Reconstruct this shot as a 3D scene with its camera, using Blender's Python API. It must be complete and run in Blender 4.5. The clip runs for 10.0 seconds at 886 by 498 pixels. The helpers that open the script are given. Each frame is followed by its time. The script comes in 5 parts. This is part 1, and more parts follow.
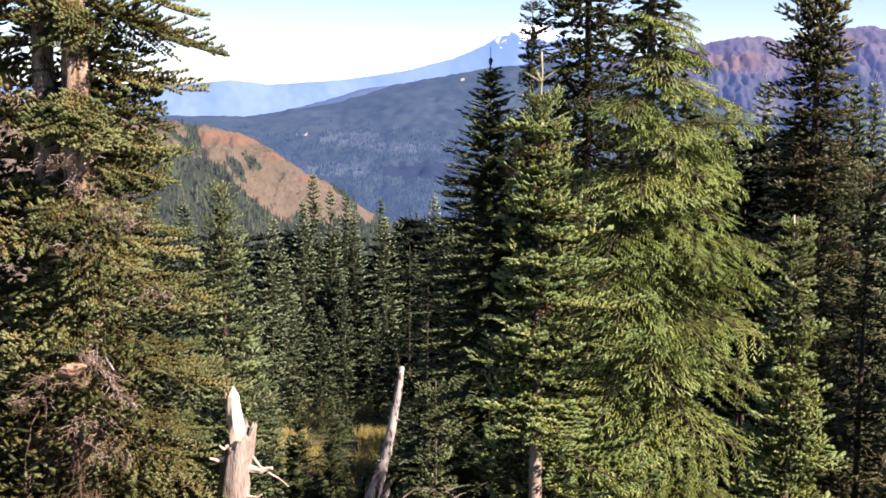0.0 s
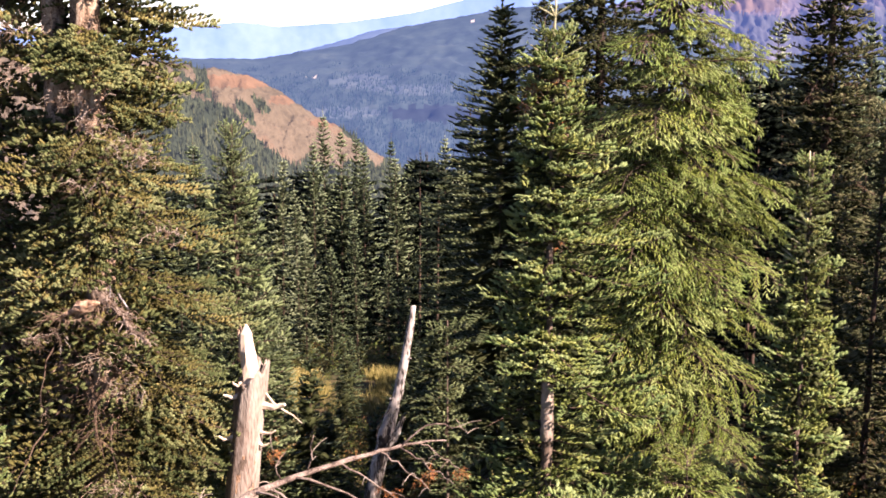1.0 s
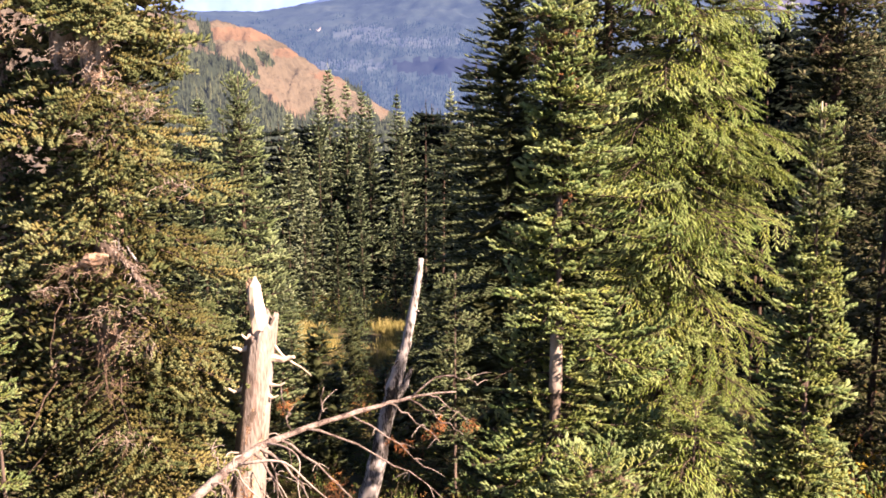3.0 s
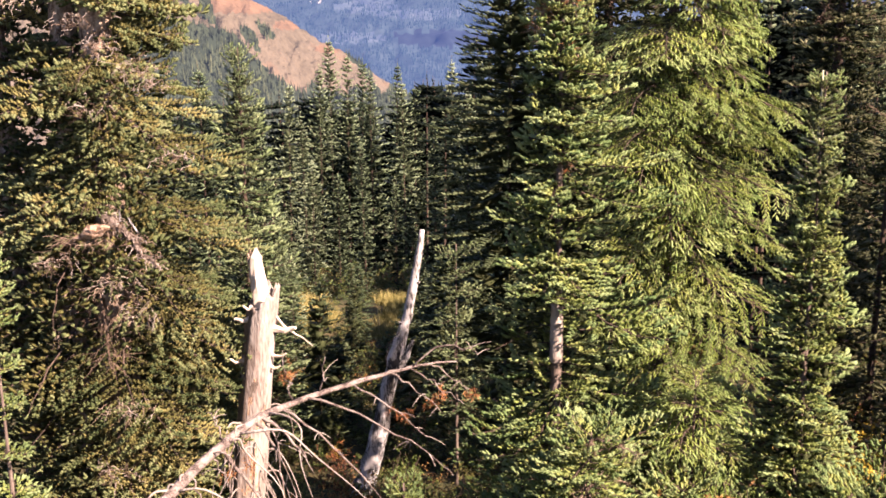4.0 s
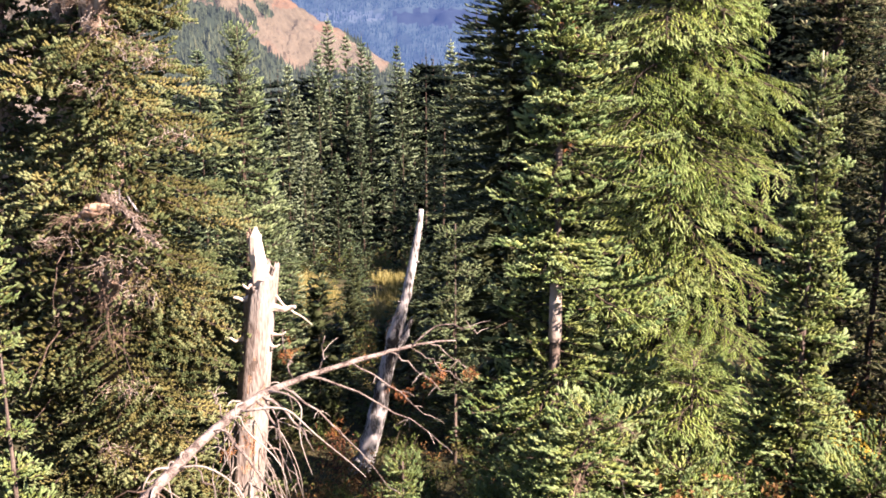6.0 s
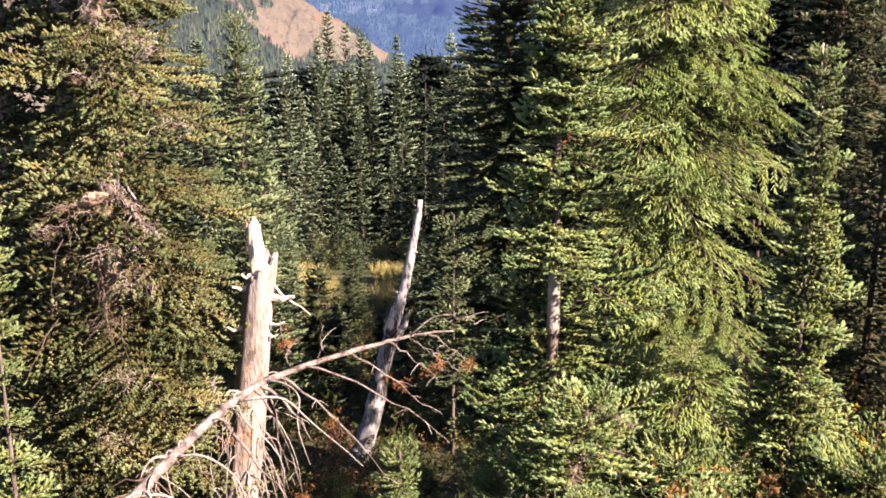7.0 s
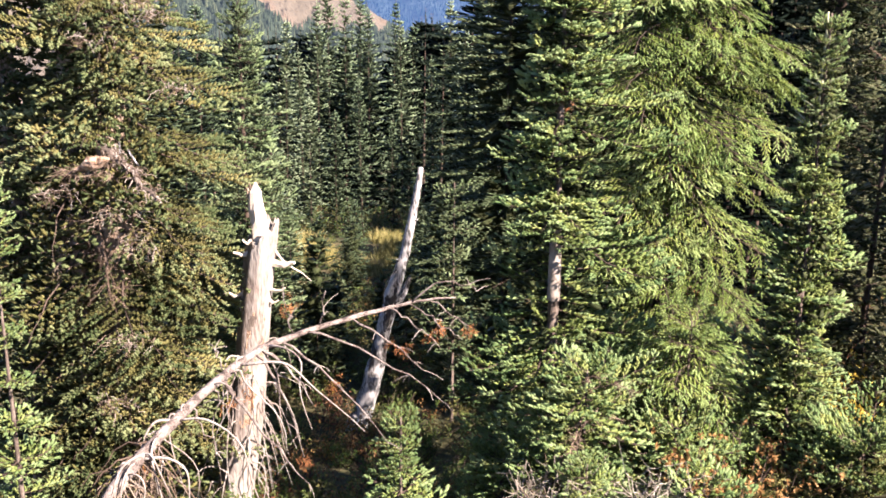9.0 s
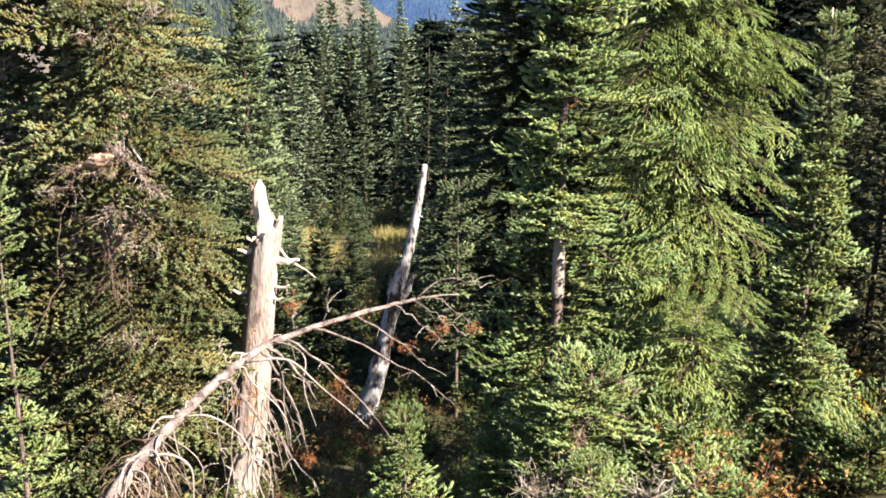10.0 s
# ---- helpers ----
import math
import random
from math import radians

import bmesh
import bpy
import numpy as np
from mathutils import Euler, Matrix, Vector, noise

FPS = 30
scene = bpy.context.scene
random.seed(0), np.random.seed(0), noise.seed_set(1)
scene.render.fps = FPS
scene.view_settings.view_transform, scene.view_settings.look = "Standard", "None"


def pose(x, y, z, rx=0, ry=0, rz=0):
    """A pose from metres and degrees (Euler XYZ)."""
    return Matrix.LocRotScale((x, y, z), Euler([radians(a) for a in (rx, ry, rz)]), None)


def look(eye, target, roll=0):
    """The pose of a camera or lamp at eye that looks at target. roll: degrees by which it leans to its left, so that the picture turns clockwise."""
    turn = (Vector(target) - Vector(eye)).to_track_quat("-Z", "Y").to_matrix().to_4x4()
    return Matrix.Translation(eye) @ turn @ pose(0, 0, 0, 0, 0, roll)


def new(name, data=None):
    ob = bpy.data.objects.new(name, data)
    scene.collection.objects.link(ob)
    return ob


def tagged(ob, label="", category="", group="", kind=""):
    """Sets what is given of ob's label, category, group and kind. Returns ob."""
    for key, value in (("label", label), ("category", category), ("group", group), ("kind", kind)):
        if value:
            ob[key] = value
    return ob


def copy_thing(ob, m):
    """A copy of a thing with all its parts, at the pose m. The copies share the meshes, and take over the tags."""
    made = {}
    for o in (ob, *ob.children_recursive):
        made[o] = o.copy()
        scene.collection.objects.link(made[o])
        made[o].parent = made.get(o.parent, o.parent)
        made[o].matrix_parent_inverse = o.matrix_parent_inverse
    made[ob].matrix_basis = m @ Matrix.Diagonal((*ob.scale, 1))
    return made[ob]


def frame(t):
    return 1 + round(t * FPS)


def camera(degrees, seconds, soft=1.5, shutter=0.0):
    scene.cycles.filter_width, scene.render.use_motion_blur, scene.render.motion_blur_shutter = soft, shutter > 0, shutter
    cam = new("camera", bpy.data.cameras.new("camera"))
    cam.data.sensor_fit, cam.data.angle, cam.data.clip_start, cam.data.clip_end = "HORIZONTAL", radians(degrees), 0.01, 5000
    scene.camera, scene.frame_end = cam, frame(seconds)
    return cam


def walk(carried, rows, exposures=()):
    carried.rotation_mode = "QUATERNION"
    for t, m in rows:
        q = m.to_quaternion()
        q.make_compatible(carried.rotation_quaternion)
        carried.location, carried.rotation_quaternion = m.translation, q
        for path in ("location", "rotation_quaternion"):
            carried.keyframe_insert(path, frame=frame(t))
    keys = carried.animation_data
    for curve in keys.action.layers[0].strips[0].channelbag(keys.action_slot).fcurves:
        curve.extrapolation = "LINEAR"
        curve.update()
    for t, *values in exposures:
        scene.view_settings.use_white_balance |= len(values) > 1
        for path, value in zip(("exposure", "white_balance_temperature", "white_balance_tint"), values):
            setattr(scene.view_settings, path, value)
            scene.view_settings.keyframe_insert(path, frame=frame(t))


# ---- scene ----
cam = camera(41.67, 10.0, soft=1.7)
PATH = [
    (0.0, pose(0.039, -0.018, 1.731, 81.687, 0.000, -0.000)),
    (0.5, pose(0.026, -0.017, 1.714, 80.417, 0.056, 0.229)),
    (1.0, pose(0.020, 0.001, 1.681, 78.901, 0.085, 0.475)),
    (1.5, pose(0.011, 0.013, 1.669, 77.567, 0.140, 0.629)),
    (2.0, pose(0.001, 0.024, 1.665, 77.195, 0.141, 0.693)),
    (2.5, pose(-0.012, 0.025, 1.670, 77.075, 0.144, 0.686)),
    (4.0, pose(0.001, 0.006, 1.651, 75.288, 0.409, 0.745)),
    (4.5, pose(0.000, 0.000, 1.650, 74.863, 0.421, 0.732)),
    (5.0, pose(-0.003, -0.003, 1.651, 74.642, 0.366, 0.722)),
    (5.5, pose(-0.007, -0.005, 1.652, 74.461, 0.307, 0.699)),
    (7.0, pose(-0.006, -0.012, 1.648, 73.866, -0.074, 0.734)),
    (7.5, pose(-0.018, -0.007, 1.640, 73.533, -0.301, 0.680)),
    (8.0, pose(-0.023, -0.012, 1.638, 73.101, -0.455, 0.672)),
    (8.5, pose(-0.031, -0.016, 1.631, 72.678, -0.522, 0.689)),
    (9.0, pose(-0.036, -0.019, 1.633, 72.345, -0.512, 0.736)),
    (9.5, pose(-0.033, -0.023, 1.635, 72.199, -0.435, 0.830)),
    (10.0, pose(-0.033, -0.020, 1.631, 72.202, -0.398, 0.927)),
]
EXPOSURES = [(0.0, 1.70, 6600, 28), (0.5, 1.88, 6850, 32), (1.0, 2.04, 6950, 34), (1.5, 2.47, 7300, 31), (2.0, 2.59, 7450, 31), (2.5, 2.31, 7500, 34), (4.0, 2.26, 6950, 35), (5.0, 2.42, 6500, 32),
             (7.0, 2.32, 6600, 30), (8.5, 2.31, 6500, 28), (9.0, 2.44, 6100, 23), (10.0, 2.29, 6150, 17)]
walk(cam, PATH, EXPOSURES)

# ---- world, sun ----
SUN_SIDE, SUN_UP = 55.0, 38.0          # degrees right of straight behind the first view, degrees up
sun_dir = Vector((math.sin(radians(SUN_SIDE)) * math.cos(radians(SUN_UP)),
                  -math.cos(radians(SUN_SIDE)) * math.cos(radians(SUN_UP)), math.sin(radians(SUN_UP))))
sky_world = bpy.data.worlds.new("sky")
scene.world = sky_world
sky_world.use_nodes = True
wn = sky_world.node_tree
sky = wn.nodes.new("ShaderNodeTexSky")
sky.sky_type = "NISHITA"
sky.sun_disc = False
sky.sun_elevation = radians(SUN_UP)
sky.sun_rotation = math.atan2(sun_dir.x, sun_dir.y)
sky.altitude = 1800
sky.air_density = 0.8
sky.ozone_density = 3.0
sky.dust_density = 0.15
wn.links.new(sky.outputs[0], wn.nodes["Background"].inputs[0])
wn.nodes["Background"].inputs[1].default_value = 0.056
sun_data = bpy.data.lights.new("sun", "SUN")
sun_data.energy = 5.0
sun_data.angle = radians(0.5)
sun_data.color = (1.0, 0.90, 0.74)
sun = new("sun", sun_data)
sun.matrix_world = look(sun_dir * 50, (0, 0, 0))


# ---- materials ----
def ramp_material(name, stops, scale=8.0, detail=4.0, rough=0.8, spec=0.2, bump=0.0, bump_size=0.02, stretch=(1, 1, 1), vary=0.0,
                  island=0.0, fine=0.0, haze=None, through_light=0.0):
    """Noise-driven colours from stops, with grain, relief, and variation by object or by piece."""
    m = bpy.data.materials.new(name)
    m.use_nodes = True
    nt = m.node_tree
    n, l = nt.nodes, nt.links
    bsdf = n["Principled BSDF"]
    bsdf.inputs["Roughness"].default_value = rough
    bsdf.inputs["Specular IOR Level"].default_value = spec
    co = n.new("ShaderNodeTexCoord")
    mp = n.new("ShaderNodeMapping")
    mp.inputs["Scale"].default_value = stretch
    l.new(co.outputs["Object"], mp.inputs[0])
    no = n.new("ShaderNodeTexNoise")
    no.inputs["Scale"].default_value = scale
    no.inputs["Detail"].default_value = detail
    no.inputs["Roughness"].default_value = 0.62
    l.new(mp.outputs[0], no.inputs["Vector"])
    fac = no.outputs["Fac"]

    def blend(fac, other, amount):
        a = n.new("ShaderNodeMath")
        a.operation = "MULTIPLY_ADD"
        l.new(other, a.inputs[0])
        a.inputs[1].default_value = amount
        l.new(fac, a.inputs[2])
        b = n.new("ShaderNodeMath")
        b.operation = "SUBTRACT"
        l.new(a.outputs[0], b.inputs[0])
        b.inputs[1].default_value = amount / 2
        return b.outputs[0]
    if vary:
        fac = blend(fac, n.new("ShaderNodeObjectInfo").outputs["Random"], vary)
    if island:
        fac = blend(fac, n.new("ShaderNodeNewGeometry").outputs["Random Per Island"], island)
    if fine:
        fn = n.new("ShaderNodeTexNoise")
        fn.inputs["Scale"].default_value = scale * 9
        fn.inputs["Detail"].default_value = 3
        l.new(mp.outputs[0], fn.inputs["Vector"])
        fac = blend(fac, fn.outputs["Fac"], fine)
    rp = n.new("ShaderNodeValToRGB")
    while len(rp.color_ramp.elements) < len(stops):
        rp.color_ramp.elements.new(0.5)
    for e, (p, c) in zip(rp.color_ramp.elements, stops):
        e.position, e.color = p, (*c, 1)
    l.new(fac, rp.inputs[0])
    l.new(rp.outputs[0], bsdf.inputs["Base Color"])
    if bump:
        bp = n.new("ShaderNodeBump")
        bp.inputs["Strength"].default_value = bump
        bp.inputs["Distance"].default_value = bump_size
        l.new(fac, bp.inputs["Height"])
        l.new(bp.outputs[0], bsdf.inputs["Normal"])
    if through_light:
        out = n["Material Output"]
        tr = n.new("ShaderNodeBsdfTranslucent")
        l.new(rp.outputs[0], tr.inputs[0])
        mx = n.new("ShaderNodeMixShader")
        mx.inputs[0].default_value = through_light
        l.new(bsdf.outputs[0], mx.inputs[1])
        l.new(tr.outputs[0], mx.inputs[2])
        l.new(mx.outputs[0], out.inputs[0])
    if haze:                                    # emission in place of light scattered by kilometres of air, on the far backdrop alone
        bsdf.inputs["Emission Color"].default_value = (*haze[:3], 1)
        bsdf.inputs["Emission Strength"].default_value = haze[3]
    return m


def needle_material(name, dark, mid, light, vary=0.42, island=0.20, spec=0.12):
    m = ramp_material(name, [(0.22, dark), (0.5, mid), (0.8, light)], scale=5.0, detail=2, rough=0.68, spec=spec,
                      vary=vary, island=island, through_light=0.24)
    n, l = m.node_tree.nodes, m.node_tree.links             # the relief of single needles
    co = n.new("ShaderNodeTexCoord")
    no = n.new("ShaderNodeTexNoise")
    no.inputs["Scale"].default_value, no.inputs["Detail"].default_value = 150, 2
    bp = n.new("ShaderNodeBump")
    bp.inputs["Strength"].default_value, bp.inputs["Distance"].default_value = 0.9, 0.012
    l.new(co.outputs["Object"], no.inputs["Vector"])
    l.new(no.outputs["Fac"], bp.inputs["Height"])
    l.new(bp.outputs[0], n["Principled BSDF"].inputs["Normal"])
    return m


M_FIR = needle_material("fir_needles", (0.066, 0.098, 0.025), (0.175, 0.220, 0.058), (0.31, 0.345, 0.11))
M_FIR_TIP = needle_material("fir_new_needles", (0.088, 0.145, 0.048), (0.178, 0.246, 0.088), (0.275, 0.345, 0.145))
M_OLIVE = needle_material("olive_needles", (0.046, 0.050, 0.017), (0.122, 0.114, 0.036), (0.235, 0.205, 0.075))
M_OLIVE_TIP = needle_material("olive_new_needles", (0.047, 0.067, 0.024), (0.120, 0.143, 0.055), (0.23, 0.25, 0.112))
M_HEM = needle_material("hemlock_needles", (0.082, 0.13, 0.026), (0.20, 0.262, 0.054), (0.33, 0.38, 0.095))
M_HEM_TIP = needle_material("hemlock_new_needles", (0.12, 0.19, 0.05), (0.24, 0.325, 0.092), (0.36, 0.44, 0.16))
# inner colour darkened for shade within the crowns, outer shoots paled as if sunlit
M_SPIRE = needle_material("spire_shade_needles", (0.014, 0.022, 0.011), (0.034, 0.048, 0.022), (0.075, 0.094, 0.046))
M_SPIRE_TIP = needle_material("spire_lit_needles", (0.092, 0.136, 0.069), (0.22, 0.285, 0.153), (0.375, 0.44, 0.27))
# near black: the shade between the trees is put into this needle colour
M_DEEP = needle_material("shade_black_needles", (0.005, 0.008, 0.006), (0.010, 0.016, 0.011), (0.022, 0.031, 0.020), spec=0.02)
# shade on the trees behind and inside the crowns is put into these two colours
M_DUSK = needle_material("shade_dark_needles", (0.021, 0.028, 0.011), (0.042, 0.052, 0.019), (0.08, 0.086, 0.036))
M_DUSK_TIP = needle_material("shade_dark_tip_needles", (0.05, 0.056, 0.027), (0.105, 0.112, 0.052), (0.20, 0.195, 0.105))
M_YOUNG = needle_material("sapling_needles", (0.045, 0.070, 0.030), (0.098, 0.132, 0.062), (0.18, 0.222, 0.115))
M_EDGE_TIP = needle_material("edge_fir_needles", (0.085, 0.125, 0.05), (0.165, 0.22, 0.095), (0.27, 0.33, 0.16))
M_DRY = ramp_material("dry_twigs", [(0.25, (0.05, 0.032, 0.022)), (0.55, (0.14, 0.095, 0.065)), (0.85, (0.30, 0.23, 0.17))],
                      scale=6, vary=0.4, island=0.4, rough=0.9)
M_RUST = ramp_material("rusty_needles", [(0.25, (0.12, 0.045, 0.015)), (0.6, (0.27, 0.11, 0.04)), (0.9, (0.40, 0.22, 0.09))],
                       scale=6, vary=0.4, island=0.4, rough=0.9)
M_TWIG = ramp_material("twig_bark", [(0.3, (0.035, 0.026, 0.02)), (0.6, (0.08, 0.055, 0.04)), (0.85, (0.14, 0.10, 0.075))], scale=9, rough=0.95)
M_BARK = ramp_material("scaly_bark", [(0.34, (0.045, 0.030, 0.022)), (0.44, (0.19, 0.125, 0.085)), (0.56, (0.40, 0.29, 0.205)), (0.72, (0.52, 0.42, 0.33))],
                       scale=16, detail=7, rough=0.95, bump=1.0, bump_size=0.05, stretch=(1, 1, 0.45), fine=0.6)
M_TRUNK = ramp_material("brown_bark", [(0.25, (0.05, 0.036, 0.028)), (0.5, (0.12, 0.09, 0.07)), (0.85, (0.26, 0.21, 0.17))],
                        scale=14, detail=6, rough=0.95, bump=0.8, stretch=(1, 1, 0.5), fine=0.4)
M_BARK_GREY = ramp_material("grey_bark", [(0.25, (0.10, 0.08, 0.065)), (0.5, (0.27, 0.22, 0.18)), (0.85, (0.45, 0.39, 0.33))],
                            scale=14, detail=6, rough=0.95, bump=0.8, stretch=(1, 1, 0.5), fine=0.4)
M_DEAD = ramp_material("weathered_wood", [(0.28, (0.058, 0.041, 0.032)), (0.37, (0.175, 0.133, 0.109)), (0.48, (0.248, 0.205, 0.171)), (0.62, (0.298, 0.260, 0.222)),
                                          (0.8, (0.364, 0.327, 0.287))], scale=4.5, detail=9, rough=0.85, bump=0.9,
                       stretch=(1.3, 1.3, 0.28), fine=0.6)
M_DEAD_GREY = ramp_material("silver_wood", [(0.42, (0.039, 0.033, 0.030)), (0.49, (0.203, 0.187, 0.172)), (0.54, (0.359, 0.335, 0.320)), (0.85, (0.468, 0.445, 0.421))],
                            scale=7, detail=9, rough=0.85, bump=0.8, stretch=(1, 1, 0.22), fine=0.5)
M_LOG = ramp_material("grey_weathered_wood", [(0.34, (0.027, 0.020, 0.016)), (0.46, (0.123, 0.092, 0.077)), (0.6, (0.215, 0.177, 0.150)), (0.85, (0.330, 0.285, 0.253))],
                      scale=13, detail=8, rough=0.85, bump=0.7, fine=0.5)
M_FRESH = ramp_material("bare_heartwood", [(0.25, (0.468, 0.357, 0.255)), (0.6, (0.612, 0.527, 0.425)), (0.9, (0.680, 0.620, 0.544))],
                        scale=7, detail=6, rough=0.8, bump=0.5, stretch=(1, 1, 0.08), fine=0.4)
M_FLAKE = ramp_material("flaking_inner_bark", [(0.3, (0.080, 0.040, 0.024)), (0.42, (0.272, 0.160, 0.096)), (0.58, (0.416, 0.288, 0.200)), (0.85, (0.496, 0.400, 0.320))], scale=22, detail=8, rough=0.9, bump=0.8, fine=0.5)
M_SOIL = ramp_material("heath_soil", [(0.25, (0.02, 0.024, 0.010)), (0.45, (0.045, 0.046, 0.018)), (0.6, (0.08, 0.064, 0.028)),
                                      (0.8, (0.13, 0.085, 0.038))], scale=1.3, detail=10, rough=1.0, bump=1.0, fine=0.5)


# ---- geometry helpers ----
def mesh_of(name, groups, smooth=False):
    """One mesh from groups of (verts, faces, material)."""
    verts, faces, slots, mats, base = [], [], [], [], 0
    for v, f, m in groups:
        if not len(f):
            continue
        if m not in mats:
            mats.append(m)
        v = np.asarray(v, float)
        verts.append(v)
        faces.extend([tuple(int(i) + base for i in q) for q in f])
        slots.extend([mats.index(m)] * len(f))
        base += len(v)
    me = bpy.data.meshes.new(name)
    me.from_pydata(np.concatenate(verts).tolist(), [], faces)
    for m in mats:
        me.materials.append(m)
    me.polygons.foreach_set("material_index", slots)
    if smooth:
        me.polygons.foreach_set("use_smooth", [True] * len(faces))
    me.update()
    return me


def part(name, mesh, parent, label="", m=None):
    ob = new(name, mesh)
    ob.parent = parent
    if m is not None:
        ob.matrix_basis = m
    if label:
        tagged(ob, label)
    return ob


def tube(points, radii, sides=6, knots=0.0, rng=None, cap=True):
    """A tapering round stick through points."""
    p = np.asarray(points, float)
    n = len(p)
    d = np.gradient(p, axis=0)
    d /= np.linalg.norm(d, axis=1)[:, None] + 1e-9
    ref = np.array([0.31, 0.22, 0.92]) if abs(d[0][2]) < 0.8 else np.array([0.95, 0.3, 0.1])
    u = np.cross(d, ref)
    u /= np.linalg.norm(u, axis=1)[:, None] + 1e-9
    w = np.cross(d, u)
    a = np.arange(sides) * 2 * np.pi / sides
    r = np.broadcast_to(np.asarray(radii, float)[:, None], (n, sides)).copy()
    if knots:
        r *= 1 + knots * (rng.random((n, sides)) - 0.5) * 2
    v = p[:, None] + r[..., None] * (np.cos(a)[None, :, None] * u[:, None] + np.sin(a)[None, :, None] * w[:, None])
    f = []
    for i in range(n - 1):
        for j in range(sides):
            k = (j + 1) % sides
            f.append((i * sides + j, i * sides + k, (i + 1) * sides + k, (i + 1) * sides + j))
    if cap:
        f.append(tuple(range(sides))[::-1])
        f.append(tuple(range((n - 1) * sides, n * sides)))
    return v.reshape(-1, 3), f


def bent(a, b, sag, n=7, wob=0.0, rng=None):
    """Points from a to b that sag (downwards where positive) between, with a little wobble."""
    t = np.linspace(0, 1, n)[:, None]
    p = np.asarray(a, float) * (1 - t) + np.asarray(b, float) * t
    p[:, 2] -= (sag * 4 * t * (1 - t))[:, 0]
    if wob:
        p[1:-1] += rng.normal(0, wob, (n - 2, 3))
    return p


def brush(rng, origin, way, length, count, needle, width, flat=0.5, forward=0.7, face=(0.35, 0, 0.8), mess=0.5):
    """Needles along shoots: arrays of shoot origins, ways and lengths give triangles."""
    n = len(origin)
    if not n:
        return np.zeros((0, 3)), []
    way = way / (np.linalg.norm(way, axis=1)[:, None] + 1e-9)
    o, w, le = np.repeat(origin, count, 0), np.repeat(way, count, 0), np.repeat(length, count)
    m = n * count
    s = rng.random(m) ** 0.8
    up = np.array([0, 0, 1.0])
    side = np.cross(w, up)
    side /= np.linalg.norm(side, axis=1)[:, None] + 1e-6
    top = np.cross(side, w)
    a = rng.random(m) * 2 * np.pi
    rad = np.cos(a)[:, None] * side + (np.sin(a) * flat + 0.25 * (1 - flat))[:, None] * top
    d = w * (forward + 0.3 * rng.random(m))[:, None] + rad
    d /= np.linalg.norm(d, axis=1)[:, None] + 1e-9
    b = o + w * (s * le)[:, None]
    ln = needle * (0.7 + 0.6 * rng.random(m))
    tw = np.cross(d, np.array(face) + rng.normal(0, mess, (m, 3)))     # the needles' flat sides lean one way
    tw /= np.linalg.norm(tw, axis=1)[:, None] + 1e-9
    v = np.empty((m, 3, 3))
    v[:, 0] = b - tw * width / 2
    v[:, 1] = b + tw * width / 2
    v[:, 2] = b + d * ln[:, None]
    return v.reshape(-1, 3), np.arange(m * 3).reshape(-1, 3)


def shoots(rng, origin, way, length, radius, flat=1.0, sides=5, rise=0.15):
    """Needle-clad shoots: blunt rounded brushes, slightly bent upwards, uneven all round."""
    n = len(origin)
    if not n:
        return np.zeros((0, 3)), []
    way = way / (np.linalg.norm(way, axis=1)[:, None] + 1e-9)
    side = np.cross(way, np.array([0.02, 0.01, 1.0]))
    side /= np.linalg.norm(side, axis=1)[:, None] + 1e-6
    top = np.cross(side, way)
    r = np.broadcast_to(np.asarray(radius, float), (n,)) * (0.75 + 0.5 * rng.random(n))
    a = np.arange(sides) * 2 * np.pi / sides + 0.4
    v = np.empty((n, 2 * sides + 1, 3))
    for k, (s, f) in enumerate(((0.08, 0.62), (0.72, 1.0))):
        c = origin + way * (length * s)[:, None] + top * (length * rise * s * s)[:, None]
        rr = (r[:, None] * f * (0.72 + 0.56 * rng.random((n, sides))))[..., None]
        v[:, k * sides:(k + 1) * sides] = c[:, None] + rr * (np.cos(a)[None, :, None] * side[:, None] + flat * np.sin(a)[None, :, None] * top[:, None])
    v[:, -1] = origin + way * (length * 1.12)[:, None] + top * (length * rise * 1.2)[:, None]
    one = []
    for j in range(sides):
        k = (j + 1) % sides
        one += [(j, k, sides + k), (j, sides + k, sides + j), (sides + j, sides + k, 2 * sides)]
    f = (np.array(one)[None] + (np.arange(n) * (2 * sides + 1))[:, None, None]).reshape(-1, 3)
    return v.reshape(-1, 3), f


